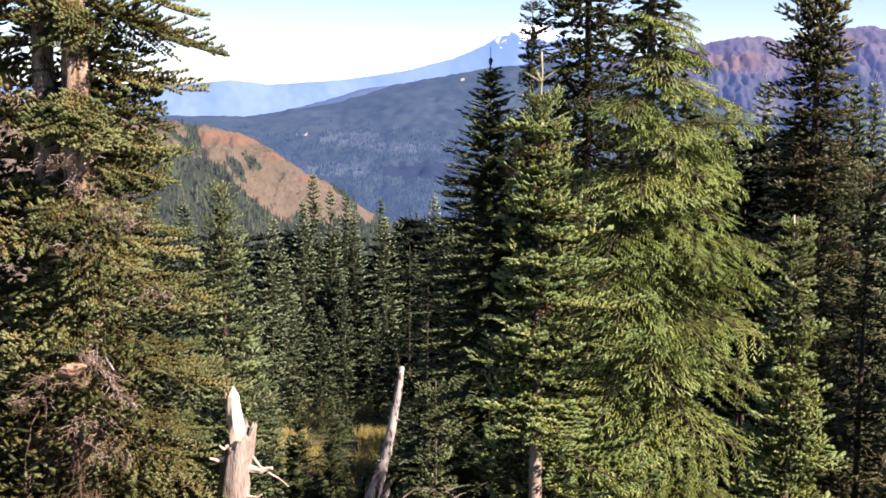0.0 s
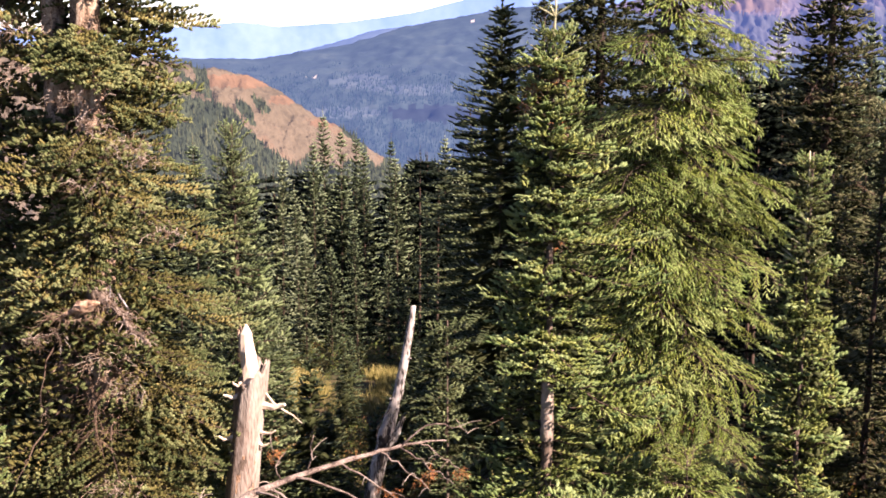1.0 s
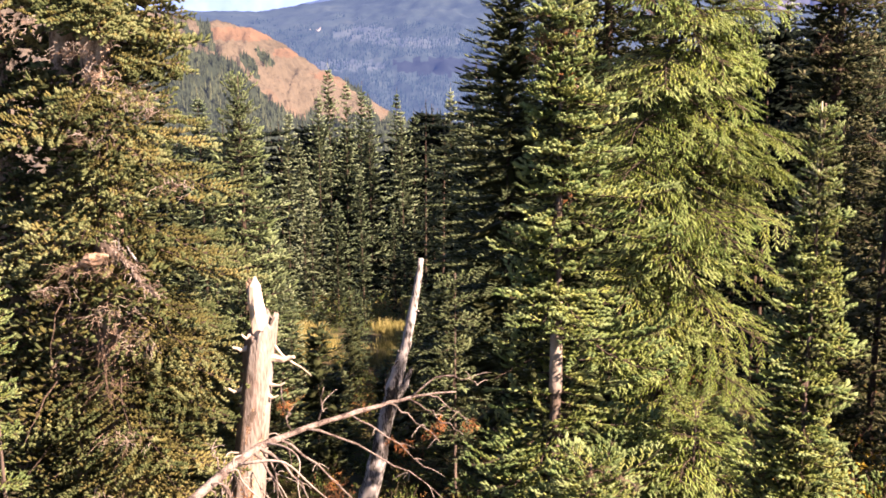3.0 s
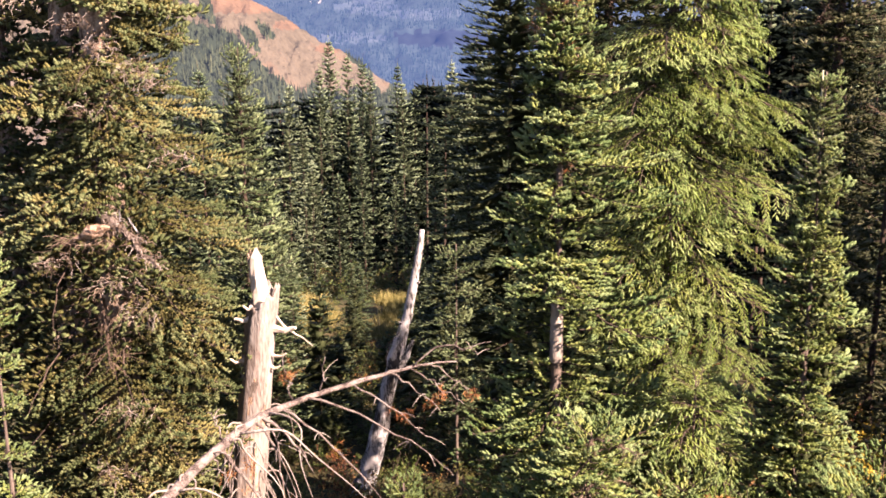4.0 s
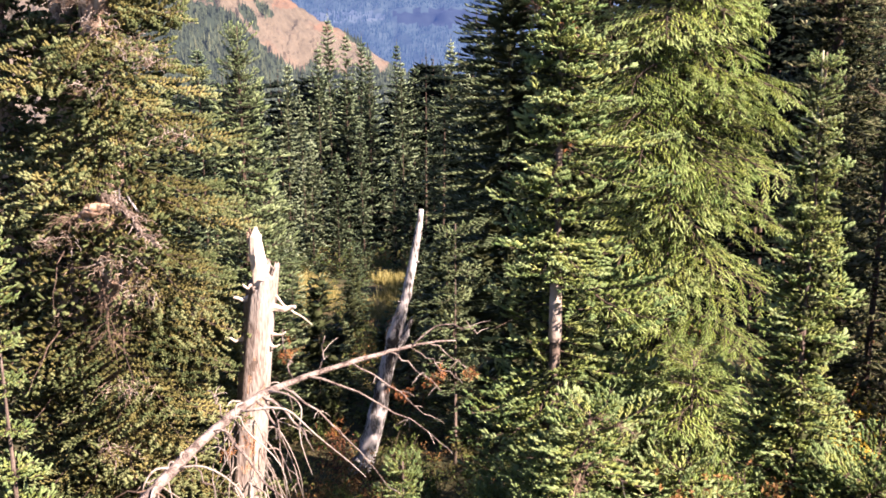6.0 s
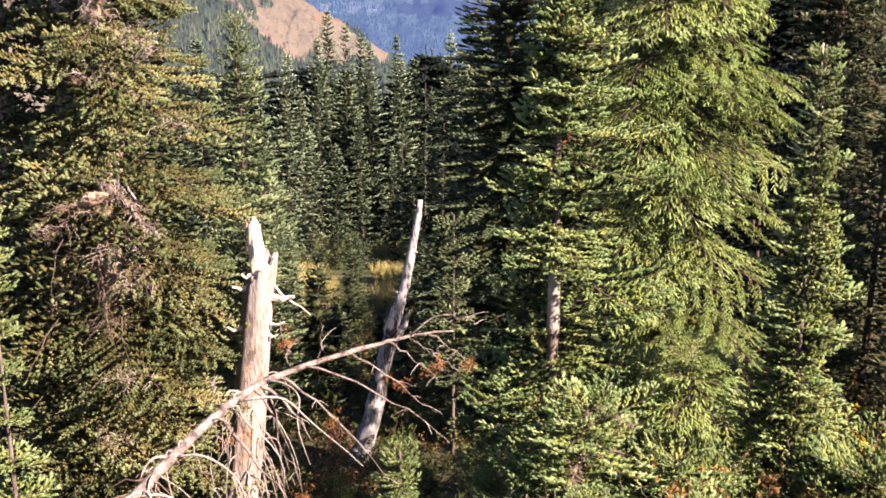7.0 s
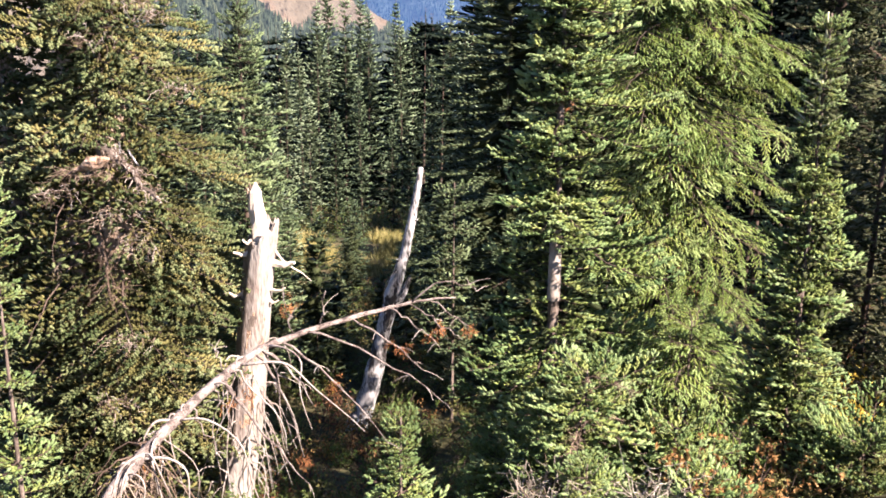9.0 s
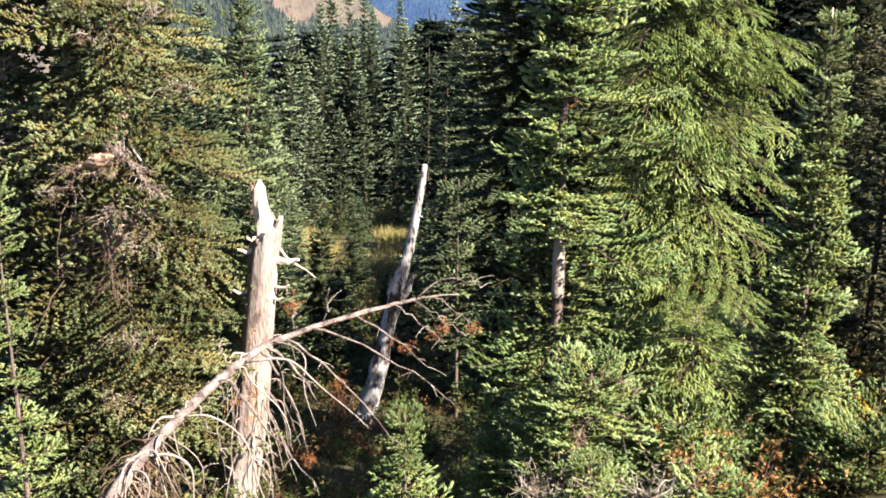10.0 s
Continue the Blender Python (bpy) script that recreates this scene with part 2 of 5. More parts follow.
def bough_mesh(name, seed, L, old, tip, twig, sag=0.12, lift=0.25, side_gap=0.066, shoot=0.042, needle=0.028, width=0.0070,
               count=7, spread=0.5, flat=0.6, droop_tips=0.0, bare=0.12, forward=0.8, mess=0.45, curl=0.2, core=0.0155, core_flat=0.9, step=0.72, sides=5, rise=0.15, zig=0.62, up=-0.1):
    """A bough along +x: a stem, side branches, and shoots set with needles, those at the ends lighter."""
    rng = np.random.default_rng(seed)
    n = 9
    t = np.linspace(0, 1, n)
    stem = np.stack([L * t, 0.03 * L * np.sin(t * 5 + seed), L * (-sag * t + lift * t ** 3 - droop_tips * t ** 4)], 1)
    stem += rng.normal(0, 0.008 * L, stem.shape) * t[:, None]
    groups = []
    groups.append((*tube(stem, np.linspace(0.007 * L + 0.003, 0.002, n), 4, cap=False), twig))
    O, W, LE, TIP = [], [], [], []
    s, sgn = bare * L, 1
    while s < L * 0.99:
        k = s / L
        p = np.array([np.interp(k, t, stem[:, i]) for i in range(3)])
        ahead = np.array([np.interp(min(k + 0.05, 1), t, stem[:, i]) for i in range(3)]) - p + np.array([1e-4, 0, 0])
        ahead /= np.linalg.norm(ahead)
        sgn = -sgn
        sl = (spread * L * (1 - k) ** 0.8 * (0.6 + 0.6 * rng.random()) * min(1, 0.35 + k * 2.2)) + 0.05
        ang = radians(38 + 22 * rng.random())
        out = ahead * math.cos(ang) + np.array([0, sgn, 0]) * math.sin(ang) + np.array([0, 0, rng.normal(0.05, 0.09)])
        out /= np.linalg.norm(out)
        q = np.linspace(0, 1, 3)[:, None]
        br = p + out * sl * q + np.array([0, 0, 1]) * (up - droop_tips * 1.2) * sl * q ** 2
        groups.append((*tube(br, np.linspace(0.004, 0.0015, 3), 3, cap=False), twig))
        u, zz = 0.02, 1
        while u < sl:
            kk = u / sl
            bp = np.array([np.interp(kk, q[:, 0], br[:, i]) for i in range(3)])
            zz = -zz
            axis = out * 0.8 + np.cross(out, [0, 0, 1]) * zz * zig + np.array([0, 0, rng.normal(curl - droop_tips, 0.16)])
            O.append(bp), W.append(axis), LE.append(shoot * (0.7 + 0.6 * rng.random()))
            TIP.append(kk > 0.68 or k > 0.86)
            u += shoot * step
        O.append(br[-1]), W.append(out + np.array([0, 0, 0.15 - droop_tips])), LE.append(shoot), TIP.append(True)
        s += side_gap * (0.5 + 0.35 * rng.random()) * (0.8 + 0.4 * L)
    O.append(stem[-1]), W.append(stem[-1] - stem[-2]), LE.append(shoot * 1.2), TIP.append(True)
    O, W, LE, TIP = np.array(O), np.array(W), np.array(LE), np.array(TIP)
    for mask, m in ((~TIP, old), (TIP, tip)):
        groups.append((*brush(rng, O[mask], W[mask], LE[mask], count, needle, width, flat, forward, mess=mess), m))
        groups.append((*shoots(rng, O[mask], W[mask], LE[mask], core, core_flat, sides, rise), m))
    return mesh_of(name, groups, smooth=True)


def dry_bough_mesh(name, seed, L, rust=None):
    """A dead bough: bare forked twigs, drooping."""
    rng = np.random.default_rng(seed)
    stem = bent((0, 0, 0), (L, 0, -0.35 * L), -0.08 * L, 6, 0.02 * L, rng)
    groups = [(*tube(stem, np.linspace(0.010, 0.003, 6), 4, cap=False), M_DRY)]
    ends = []
    for i in range(int(34 * L) + 8):
        k = 0.15 + 0.85 * rng.random()
        p = np.array([np.interp(k, np.linspace(0, 1, 6), stem[:, j]) for j in range(3)])
        d = np.array([0.6 + 0.5 * rng.random(), rng.normal(0, 0.8), rng.normal(-0.35, 0.4)])
        e = p + d / np.linalg.norm(d) * (0.06 + 0.15 * rng.random()) * L
        groups.append((*tube(bent(p, e, 0.03 * L, 4, 0.01, rng), np.linspace(0.0035, 0.0012, 4), 3, cap=False), M_DRY))
        for j in range(3):
            e2 = e + rng.normal(0, 1, 3) * 0.05 + np.array([0, 0, -0.03])
            groups.append((*tube(np.array([p * 0.4 + e * 0.6, e2]), [0.002, 0.001], 3, cap=False), M_DRY))
        ends.append(e)
    if rust:
        ends = np.array(ends)
        groups.append((*brush(rng, ends, rng.normal(0, 1, ends.shape), np.full(len(ends), 0.06), 10, 0.035, 0.006), rust))
    return mesh_of(name, groups)


LENGTHS = (0.22, 0.4, 0.65, 0.95, 1.3)


def bough_set(name, old, tip, twig, seeds=2, **kw):
    return [(L, bough_mesh(name, 100 * i + 7 * j + 3, L, old, tip, twig, **kw)) for i, L in enumerate(LENGTHS) for j in range(seeds)]


FIR_SHAPE = dict(curl=0.26, lift=0.20, shoot=0.040, core=0.0108, core_flat=0.85, step=0.60, side_gap=0.066, count=6, needle=0.023, width=0.0038, rise=0.2, sides=4, forward=0.8, zig=0.5, up=0.20)
FAR_SHAPE = dict(curl=0.20, lift=0.22, shoot=0.066, core=0.0165, core_flat=0.75, step=0.62, side_gap=0.10, count=3, needle=0.034, width=0.006, rise=0.2, sides=3, zig=0.45, up=0.2)
OLIVE_SHAPE = dict(flat=0.9, lift=0.06, curl=0.50, shoot=0.033, core=0.0125, core_flat=0.9, step=0.74, side_gap=0.056, count=5, needle=0.021, width=0.004, rise=0.3, spread=0.62, sides=4, zig=0.5, up=0.08, forward=0.6)
HEM_SHAPE = dict(needle=0.018, width=0.004, count=4, shoot=0.056, flat=0.5, forward=0.9, core=0.0078, core_flat=0.6, curl=0.0, step=0.42, droop_tips=0.30,
                 lift=0.22, sag=-0.04, side_gap=0.054, spread=0.75, sides=3, rise=-0.3, zig=0.55, up=0.05)
DUSK_SHAPE = dict(needle=0.032, width=0.007, count=3, core=0.0155, shoot=0.056, side_gap=0.085, flat=0.7, sides=3, core_flat=0.8, step=0.66, zig=0.5, lift=0.05, sag=0.10)
FIR_SET = bough_set("fir_bough", M_FIR, M_FIR_TIP, M_TWIG, **FIR_SHAPE)
FIR_FAR_SET = bough_set("fir_bough", M_FIR, M_FIR_TIP, M_TWIG, 1, **FAR_SHAPE)
EDGE_SET = bough_set("fir_bough", M_YOUNG, M_EDGE_TIP, M_TWIG, 1, **FAR_SHAPE)
OLIVE_SET = bough_set("olive_bough", M_OLIVE, M_OLIVE_TIP, M_TWIG, **OLIVE_SHAPE)
OLIVE_FAR_SET = bough_set("olive_bough", M_OLIVE, M_OLIVE_TIP, M_TWIG, 1, **{**OLIVE_SHAPE, **dict(core=0.0175, shoot=0.055, side_gap=0.105, count=2, sides=3)})
HEM_SET = bough_set("hemlock_bough", M_HEM, M_HEM_TIP, M_TWIG, **HEM_SHAPE)
HEM_FAR_SET = bough_set("hemlock_bough", M_HEM, M_HEM_TIP, M_TWIG, 1, **{**HEM_SHAPE, **dict(core=0.0095, shoot=0.065, side_gap=0.075, count=3, step=0.5)})
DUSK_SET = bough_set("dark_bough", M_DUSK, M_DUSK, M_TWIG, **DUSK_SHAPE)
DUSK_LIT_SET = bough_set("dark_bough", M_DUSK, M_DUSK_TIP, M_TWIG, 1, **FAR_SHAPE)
INNER_SET = [(L, bough_mesh("inner_bough", 900 + i, L, M_FIR, M_FIR, M_TWIG, **{**FIR_SHAPE, **dict(spread=0.7, lift=0.4)})) for i, L in enumerate((0.2, 0.3, 0.3))]
INNER_HEM = [(L, bough_mesh("inner_bough", 910 + i, L, M_HEM, M_HEM, M_TWIG, **HEM_SHAPE)) for i, L in enumerate((0.25, 0.35))]
INNER_OLD = [(L, bough_mesh("inner_bough", 920 + i, L, M_OLIVE, M_OLIVE, M_TWIG, **OLIVE_SHAPE)) for i, L in enumerate((0.3, 0.45))]
DRY_SET = [(L, dry_bough_mesh("dead_bough", 11 * i, L)) for i, L in enumerate((0.4, 0.7, 1.0))]


def trunk_mesh(name, seed, points, radii, material, sides=12, knots=0.07, rings=26):
    rng = np.random.default_rng(seed)
    pts = np.asarray(points, float)
    t = np.linspace(0, 1, len(pts))
    tt = np.linspace(0, 1, rings)
    fine = np.stack([np.interp(tt, t, pts[:, i]) for i in range(3)], 1)
    return mesh_of(name, [(*tube(fine, np.interp(tt, t, radii), sides, knots, rng), material)], smooth=True)


def hollow(a, z, seed):
    """Uneven growth round and along a crown: low where it has hollows."""
    big = noise.noise(Vector((math.cos(a) * 1.7, math.sin(a) * 1.7, z * 1.9 + seed * 3.1)))
    return big + 0.55 * noise.noise(Vector((math.cos(a) * 4.5, math.sin(a) * 4.5, z * 5.0 + seed * 1.7)))


def conifer(name, base, top_z, trunk_r, profile, sets, count, seed, label, tilt=(0, 0), droop=6.0, bark=M_TRUNK, dry=0,
            keep=None, low=0.15, jitter=0.25, group="", upright=0.9, per=7, lean=None, inner=None, cap=9.0, long=(), rear=None, holes=-9.0, high=9.0, fill=0):
    """A conifer of boughs. profile: (height above base, reach) pairs; keep(angle, z): False where the crown has a gap."""
    rng = np.random.default_rng(seed)
    tree = tagged(new(name), label, "tree", group)
    tree.matrix_basis = Matrix.Translation(base)
    H = top_z - base[2]
    axis = [(tilt[0] * k * H, tilt[1] * k * H, k * H) for k in (-0.04, 0.25, 0.5, 0.75, 1.0)]
    radii = [trunk_r * 1.1, trunk_r * 0.85, trunk_r * 0.62, trunk_r * 0.36, 0.006]
    part("trunk", trunk_mesh("trunk", seed, axis, radii, bark, 22 if bark is M_BARK else 12, 0.10, 120 if bark is M_BARK else 26), tree)
    hs, rs = zip(*profile)
    zs = np.linspace(low * H, H * 0.985, 400)
    dens = (1.0 + np.interp(zs, hs, rs)) * (1 + 1.1 * np.clip((zs / H - 0.72) / 0.2, 0, 1))
    cum = np.cumsum(dens) / dens.sum()
    tiers = max(3, count // per)
    for i in range(tiers * per):
        tier, j = divmod(i, per)
        z = float(np.interp((tier + 0.5) / tiers, cum, zs)) + rng.normal(0, 0.025)
        az = tier * 0.9 + 2 * math.pi * (j + rng.normal(0, 0.22)) / per
        a = az % (2 * math.pi)
        wz = z + base[2]
        if wz > high + 0.2 and i % 3:
            continue                                        # thinned above the camera's view, so that less shade falls below
        if fill and math.sin(a) > 0.7 and rng.random() < 0.6:
            continue                                        # sparser on the far side, which the camera doesn't see
        if keep and not keep(a, wz):
            continue
        if hollow(a, z, seed) < holes - max(0.0, z / H - 0.6):
            continue                                        # hollows in the crown
        reach = float(np.interp(z, hs, rs)) * (1 + jitter * rng.normal()) * (1 + 0.5 * noise.noise(Vector((math.cos(a) * 1.6, math.sin(a) * 1.6, z * 1.9 + seed))))
        if lean:                                        # fuller to one side, where light reaches it
            reach *= lean[1] + (1 - lean[1]) * (0.5 + 0.5 * math.cos(a - radians(lean[0])))
        reach = min(max(0.1, reach), cap)
        dead = rng.random() < dry
        pick = DRY_SET if dead else rear if rear and (math.sin(a) > 0.35 or wz > high) else sets
        if dead:
            reach *= 0.75
        close = sorted(pick, key=lambda q: abs(q[0] - reach))[:2]
        L, me = close[rng.integers(2)]
        sc = min(1.35, max(0.6, reach / L))
        rise = (1 - z / H)
        pitch = droop * (0.3 + rise * 1.4) - 38 * max(0.0, z / H - upright + 0.1) / 0.2 + rng.normal(0, 7)
        m = Matrix.Translation((tilt[0] * z, tilt[1] * z, z)) @ pose(0, 0, 0, 0, 0, math.degrees(a)) @ pose(0, 0, 0, rng.normal(0, 12), pitch, 0)
        part("dead_bough" if dead else "bough", me, tree, m=m @ Matrix.Scale(sc, 4))
    for z, a, L, pitch in long:                             # single boughs: long ones, and ones that hide the trunk from the camera
        me = min(sets, key=lambda q: abs(q[0] - L))
        part("bough", me[1], tree, m=Matrix.Translation((0, 0, z - base[2])) @ pose(0, 0, 0, 0, 0, a) @ pose(0, 0, 0, rng.normal(0, 12), pitch, 0) @ Matrix.Scale(L / me[0], 4))
    for i in range(inner[1] if inner else 0):               # short shoots close to the trunk
        z = H * (low + (0.97 - low) * rng.random())
        if z + base[2] > high:
            continue
        a = 2 * math.pi * rng.random()
        if keep and not keep(a, z + base[2]):
            continue
        if hollow(a, z, seed) < holes - max(0.0, z / H - 0.6):
            continue
        L, me = inner[0][rng.integers(len(inner[0]))]
        m = Matrix.Translation((tilt[0] * z, tilt[1] * z, z)) @ pose(0, 0, 0, 0, 0, math.degrees(a)) @ pose(0, 0, 0, rng.normal(0, 20), rng.normal(-18, 18), 0)
        part("small_bough", me, tree, m=m @ Matrix.Scale(min(1.0, (float(np.interp(z, hs, rs)) * 0.7 + 0.03) / L), 4))
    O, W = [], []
    for i in range(fill * 13):                              # opaque filling added deep in the crown, its shade put into the colour
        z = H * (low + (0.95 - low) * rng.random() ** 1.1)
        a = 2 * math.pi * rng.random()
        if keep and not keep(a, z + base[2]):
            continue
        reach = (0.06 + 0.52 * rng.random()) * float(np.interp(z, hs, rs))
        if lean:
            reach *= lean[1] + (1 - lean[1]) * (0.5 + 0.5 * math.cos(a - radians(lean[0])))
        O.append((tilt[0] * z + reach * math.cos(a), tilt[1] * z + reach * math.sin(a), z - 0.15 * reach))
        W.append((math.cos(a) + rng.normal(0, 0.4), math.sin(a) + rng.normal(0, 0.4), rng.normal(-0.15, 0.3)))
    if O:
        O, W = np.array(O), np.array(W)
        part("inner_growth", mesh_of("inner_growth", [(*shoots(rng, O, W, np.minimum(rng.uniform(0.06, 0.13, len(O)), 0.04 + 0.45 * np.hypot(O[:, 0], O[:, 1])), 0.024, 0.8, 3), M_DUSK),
                                                      (*brush(rng, O, W, np.full(len(O), 0.1), 2, 0.06, 0.007), M_DUSK)], True), tree, "filling near the trunk, coloured dark for the crown's shade")["kind"] = "stuff"
    return tree


def spire_mesh(name, seed, H, R, old, tip, whorl=0.19, per=6, size=1.0, needles=0, sides=3):
    """The whole crown of a slim fir: whorl on whorl of short flat boughs with pale outer shoots."""
    rng = np.random.default_rng(seed)
    O, W, LE, RA, TIP = [], [], [], [], []
    groups = []
    z = 0.05 * H
    while z < H * 0.985:
        k = z / H
        reach = R * 1.1 * min(1.0, (1 - k) * 2.4) ** 0.9 * (0.8 + 0.35 * rng.random()) + 0.04
        turn = rng.random() * 6.28
        for j in range(per):
            if rng.random() < 0.10:
                continue
            a = turn + 2 * math.pi * (j + rng.normal(0, 0.16)) / per
            r = reach * (0.62 + 0.5 * rng.random())
            out = np.array([math.cos(a), math.sin(a), 0])
            side = np.array([-out[1], out[0], 0])
            droop = -0.30 + 0.62 * k + rng.normal(0, 0.07)
            foot = np.array([0, 0, z + rng.normal(0, 0.02)])
            end = foot + out * r + np.array([0, 0, r * droop])
            groups.append((*tube(np.array([foot, end]), [0.010, 0.003], 3, cap=False), old))
            m = max(1, int(r / (0.26 * size)))
            for q in range(m + 1):
                s = 0.4 + 0.6 * q / max(1, m)
                p = foot * (1 - s) + end * s
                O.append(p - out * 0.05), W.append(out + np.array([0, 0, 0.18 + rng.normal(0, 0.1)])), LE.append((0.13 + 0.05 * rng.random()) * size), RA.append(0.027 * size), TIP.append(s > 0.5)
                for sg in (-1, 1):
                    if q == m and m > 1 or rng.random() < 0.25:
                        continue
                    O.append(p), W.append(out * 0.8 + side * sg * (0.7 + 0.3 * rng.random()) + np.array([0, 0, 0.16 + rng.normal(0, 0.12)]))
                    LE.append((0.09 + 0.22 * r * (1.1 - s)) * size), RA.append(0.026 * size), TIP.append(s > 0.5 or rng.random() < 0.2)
        for q in range(2 if k < 0.9 else 0):                # filling round the stem, in the dark inner colour that holds the crown's shade
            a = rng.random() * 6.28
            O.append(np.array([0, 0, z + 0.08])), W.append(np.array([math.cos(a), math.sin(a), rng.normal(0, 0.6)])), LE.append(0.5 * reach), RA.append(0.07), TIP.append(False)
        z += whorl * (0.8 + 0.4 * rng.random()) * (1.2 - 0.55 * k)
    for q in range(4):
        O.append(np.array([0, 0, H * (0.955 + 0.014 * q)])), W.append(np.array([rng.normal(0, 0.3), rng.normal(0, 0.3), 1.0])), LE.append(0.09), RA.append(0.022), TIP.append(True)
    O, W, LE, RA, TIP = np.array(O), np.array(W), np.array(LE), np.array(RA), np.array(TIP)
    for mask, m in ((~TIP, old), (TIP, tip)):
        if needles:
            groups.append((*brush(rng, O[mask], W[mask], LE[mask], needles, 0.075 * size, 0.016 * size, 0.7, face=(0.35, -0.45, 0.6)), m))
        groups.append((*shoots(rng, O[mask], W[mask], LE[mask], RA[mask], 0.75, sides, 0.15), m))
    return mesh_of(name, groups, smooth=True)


def spire_tree(seed, H, R, old, tip, label, group, **kw):
    tree = tagged(new("fir_tree"), label, "tree", group)
    part("trunk", trunk_mesh("trunk", seed, [(0, 0, -0.25), (0, 0, H * 0.5), (0, 0, H * 1.03)],
                             [0.008 * H, 0.004 * H, 0.003], M_TWIG, 6, rings=9), tree)
    part("crown", spire_mesh("crown", seed, H, R, old, tip, **kw), tree)
    return tree


# ---- ground ----
def ground_z(x, y):
    r = math.hypot(x, y)
    d = y if y > 0 else 0.0
    z = np.mean(np.interp(d * np.array((0.8, 0.87, 0.94, 1.0, 1.06, 1.13, 1.2)), (0, 3, 5, 6.4, 8.5, 9.3, 12.5, 24, 34, 45, 80, 200, 600, 1500, 2400, 4900),
                        (0, -0.9, -1.9, -2.55, -3.65, -4.0, -4.55, -6.3, -8.2, -11, -22, -65, -150, -280, -330, -330)))
    near = max(0.0, 1 - r / 60)
    z += 0.25 * max(-1.0, min(6.0, x)) * near if x > 0 else 0.05 * max(-30.0, x) * near
    if r < 400:
        z += 0.10 * noise.noise(Vector((x * 0.8, y * 0.8, 3))) * min(1, r / 5) + 0.5 * noise.noise(Vector((x * 0.07, y * 0.07, 8))) * min(1, r / 30)
    return z


def build_ground():
    rs = [0.0] + list(np.geomspace(0.6, 4900, 110))
    na = 180
    verts, faces = [(0, 0, ground_z(0, 0))], []
    for r in rs[1:]:
        for j in range(na):
            a = 2 * math.pi * j / na
            # finer steps towards the view
            a = a - 0.8 * math.sin(a)
            x, y = r * math.sin(a), r * math.cos(a)
            verts.append((x, y, ground_z(x, y)))
    for j in range(na):
        faces.append((0, 1 + (j + 1) % na, 1 + j))
    for i in range(len(rs) - 2):
        for j in range(na):
            k = (j + 1) % na
            b = 1 + i * na
            faces.append((b + j, b + k, b + na + k, b + na + j))
    g = new("ground", mesh_of("ground", [(verts, faces, M_SOIL)], smooth=True))
    tagged(g, "steep heath slope of dry grass, moss and brown soil", "ground", kind="structure")
    return g


build_ground()

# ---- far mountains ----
# haze=: colour and strength of the glow that imitates air haze on each far flank
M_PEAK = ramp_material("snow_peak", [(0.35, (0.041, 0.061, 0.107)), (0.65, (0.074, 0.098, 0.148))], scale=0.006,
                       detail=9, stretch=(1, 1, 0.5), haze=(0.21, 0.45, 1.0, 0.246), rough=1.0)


def add_snow(m, low, high):
    """Snow streaks that close up with height."""
    n, l = m.node_tree.nodes, m.node_tree.links
    geo = n.new("ShaderNodeNewGeometry")
    sep = n.new("ShaderNodeSeparateXYZ")
    l.new(geo.outputs["Position"], sep.inputs[0])
    up = n.new("ShaderNodeMapRange")
    up.inputs["From Min"].default_value, up.inputs["From Max"].default_value = low, high
    l.new(sep.outputs["Z"], up.inputs["Value"])
    no = n.new("ShaderNodeTexNoise")
    no.inputs["Scale"].default_value, no.inputs["Detail"].default_value = 0.02, 6
    l.new(geo.outputs["Position"], no.inputs["Vector"])
    ad = n.new("ShaderNodeMath")
    ad.operation = "ADD"
    l.new(up.outputs[0], ad.inputs[0])
    l.new(no.outputs["Fac"], ad.inputs[1])
    th = n.new("ShaderNodeMapRange")
    th.inputs["From Min"].default_value, th.inputs["From Max"].default_value = 0.88, 1.0
    l.new(ad.outputs[0], th.inputs["Value"])
    mx = n.new("ShaderNodeMix")
    mx.data_type = "RGBA"
    bsdf = n["Principled BSDF"]
    l.new(bsdf.inputs["Base Color"].links[0].from_socket, mx.inputs[6])
    mx.inputs[7].default_value = (0.85, 0.87, 0.92, 1)
    l.new(th.outputs[0], mx.inputs[0])
    l.new(mx.outputs[2], bsdf.inputs["Base Color"])


add_snow(M_PEAK, 80, 300)
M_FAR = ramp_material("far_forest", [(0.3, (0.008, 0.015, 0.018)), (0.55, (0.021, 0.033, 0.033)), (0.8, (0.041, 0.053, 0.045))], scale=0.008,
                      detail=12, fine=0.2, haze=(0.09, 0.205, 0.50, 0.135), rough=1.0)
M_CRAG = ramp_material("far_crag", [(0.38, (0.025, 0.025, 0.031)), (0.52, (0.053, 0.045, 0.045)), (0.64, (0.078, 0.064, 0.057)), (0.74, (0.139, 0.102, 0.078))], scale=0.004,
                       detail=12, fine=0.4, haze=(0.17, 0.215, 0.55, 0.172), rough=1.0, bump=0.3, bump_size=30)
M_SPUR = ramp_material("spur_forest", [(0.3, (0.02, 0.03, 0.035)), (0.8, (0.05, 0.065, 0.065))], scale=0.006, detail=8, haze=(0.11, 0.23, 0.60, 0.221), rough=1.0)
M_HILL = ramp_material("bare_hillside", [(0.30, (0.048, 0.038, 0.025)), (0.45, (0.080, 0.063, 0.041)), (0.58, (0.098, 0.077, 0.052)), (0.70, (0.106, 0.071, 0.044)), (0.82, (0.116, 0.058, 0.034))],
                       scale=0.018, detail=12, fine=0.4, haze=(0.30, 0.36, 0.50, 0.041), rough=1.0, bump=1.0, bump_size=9)
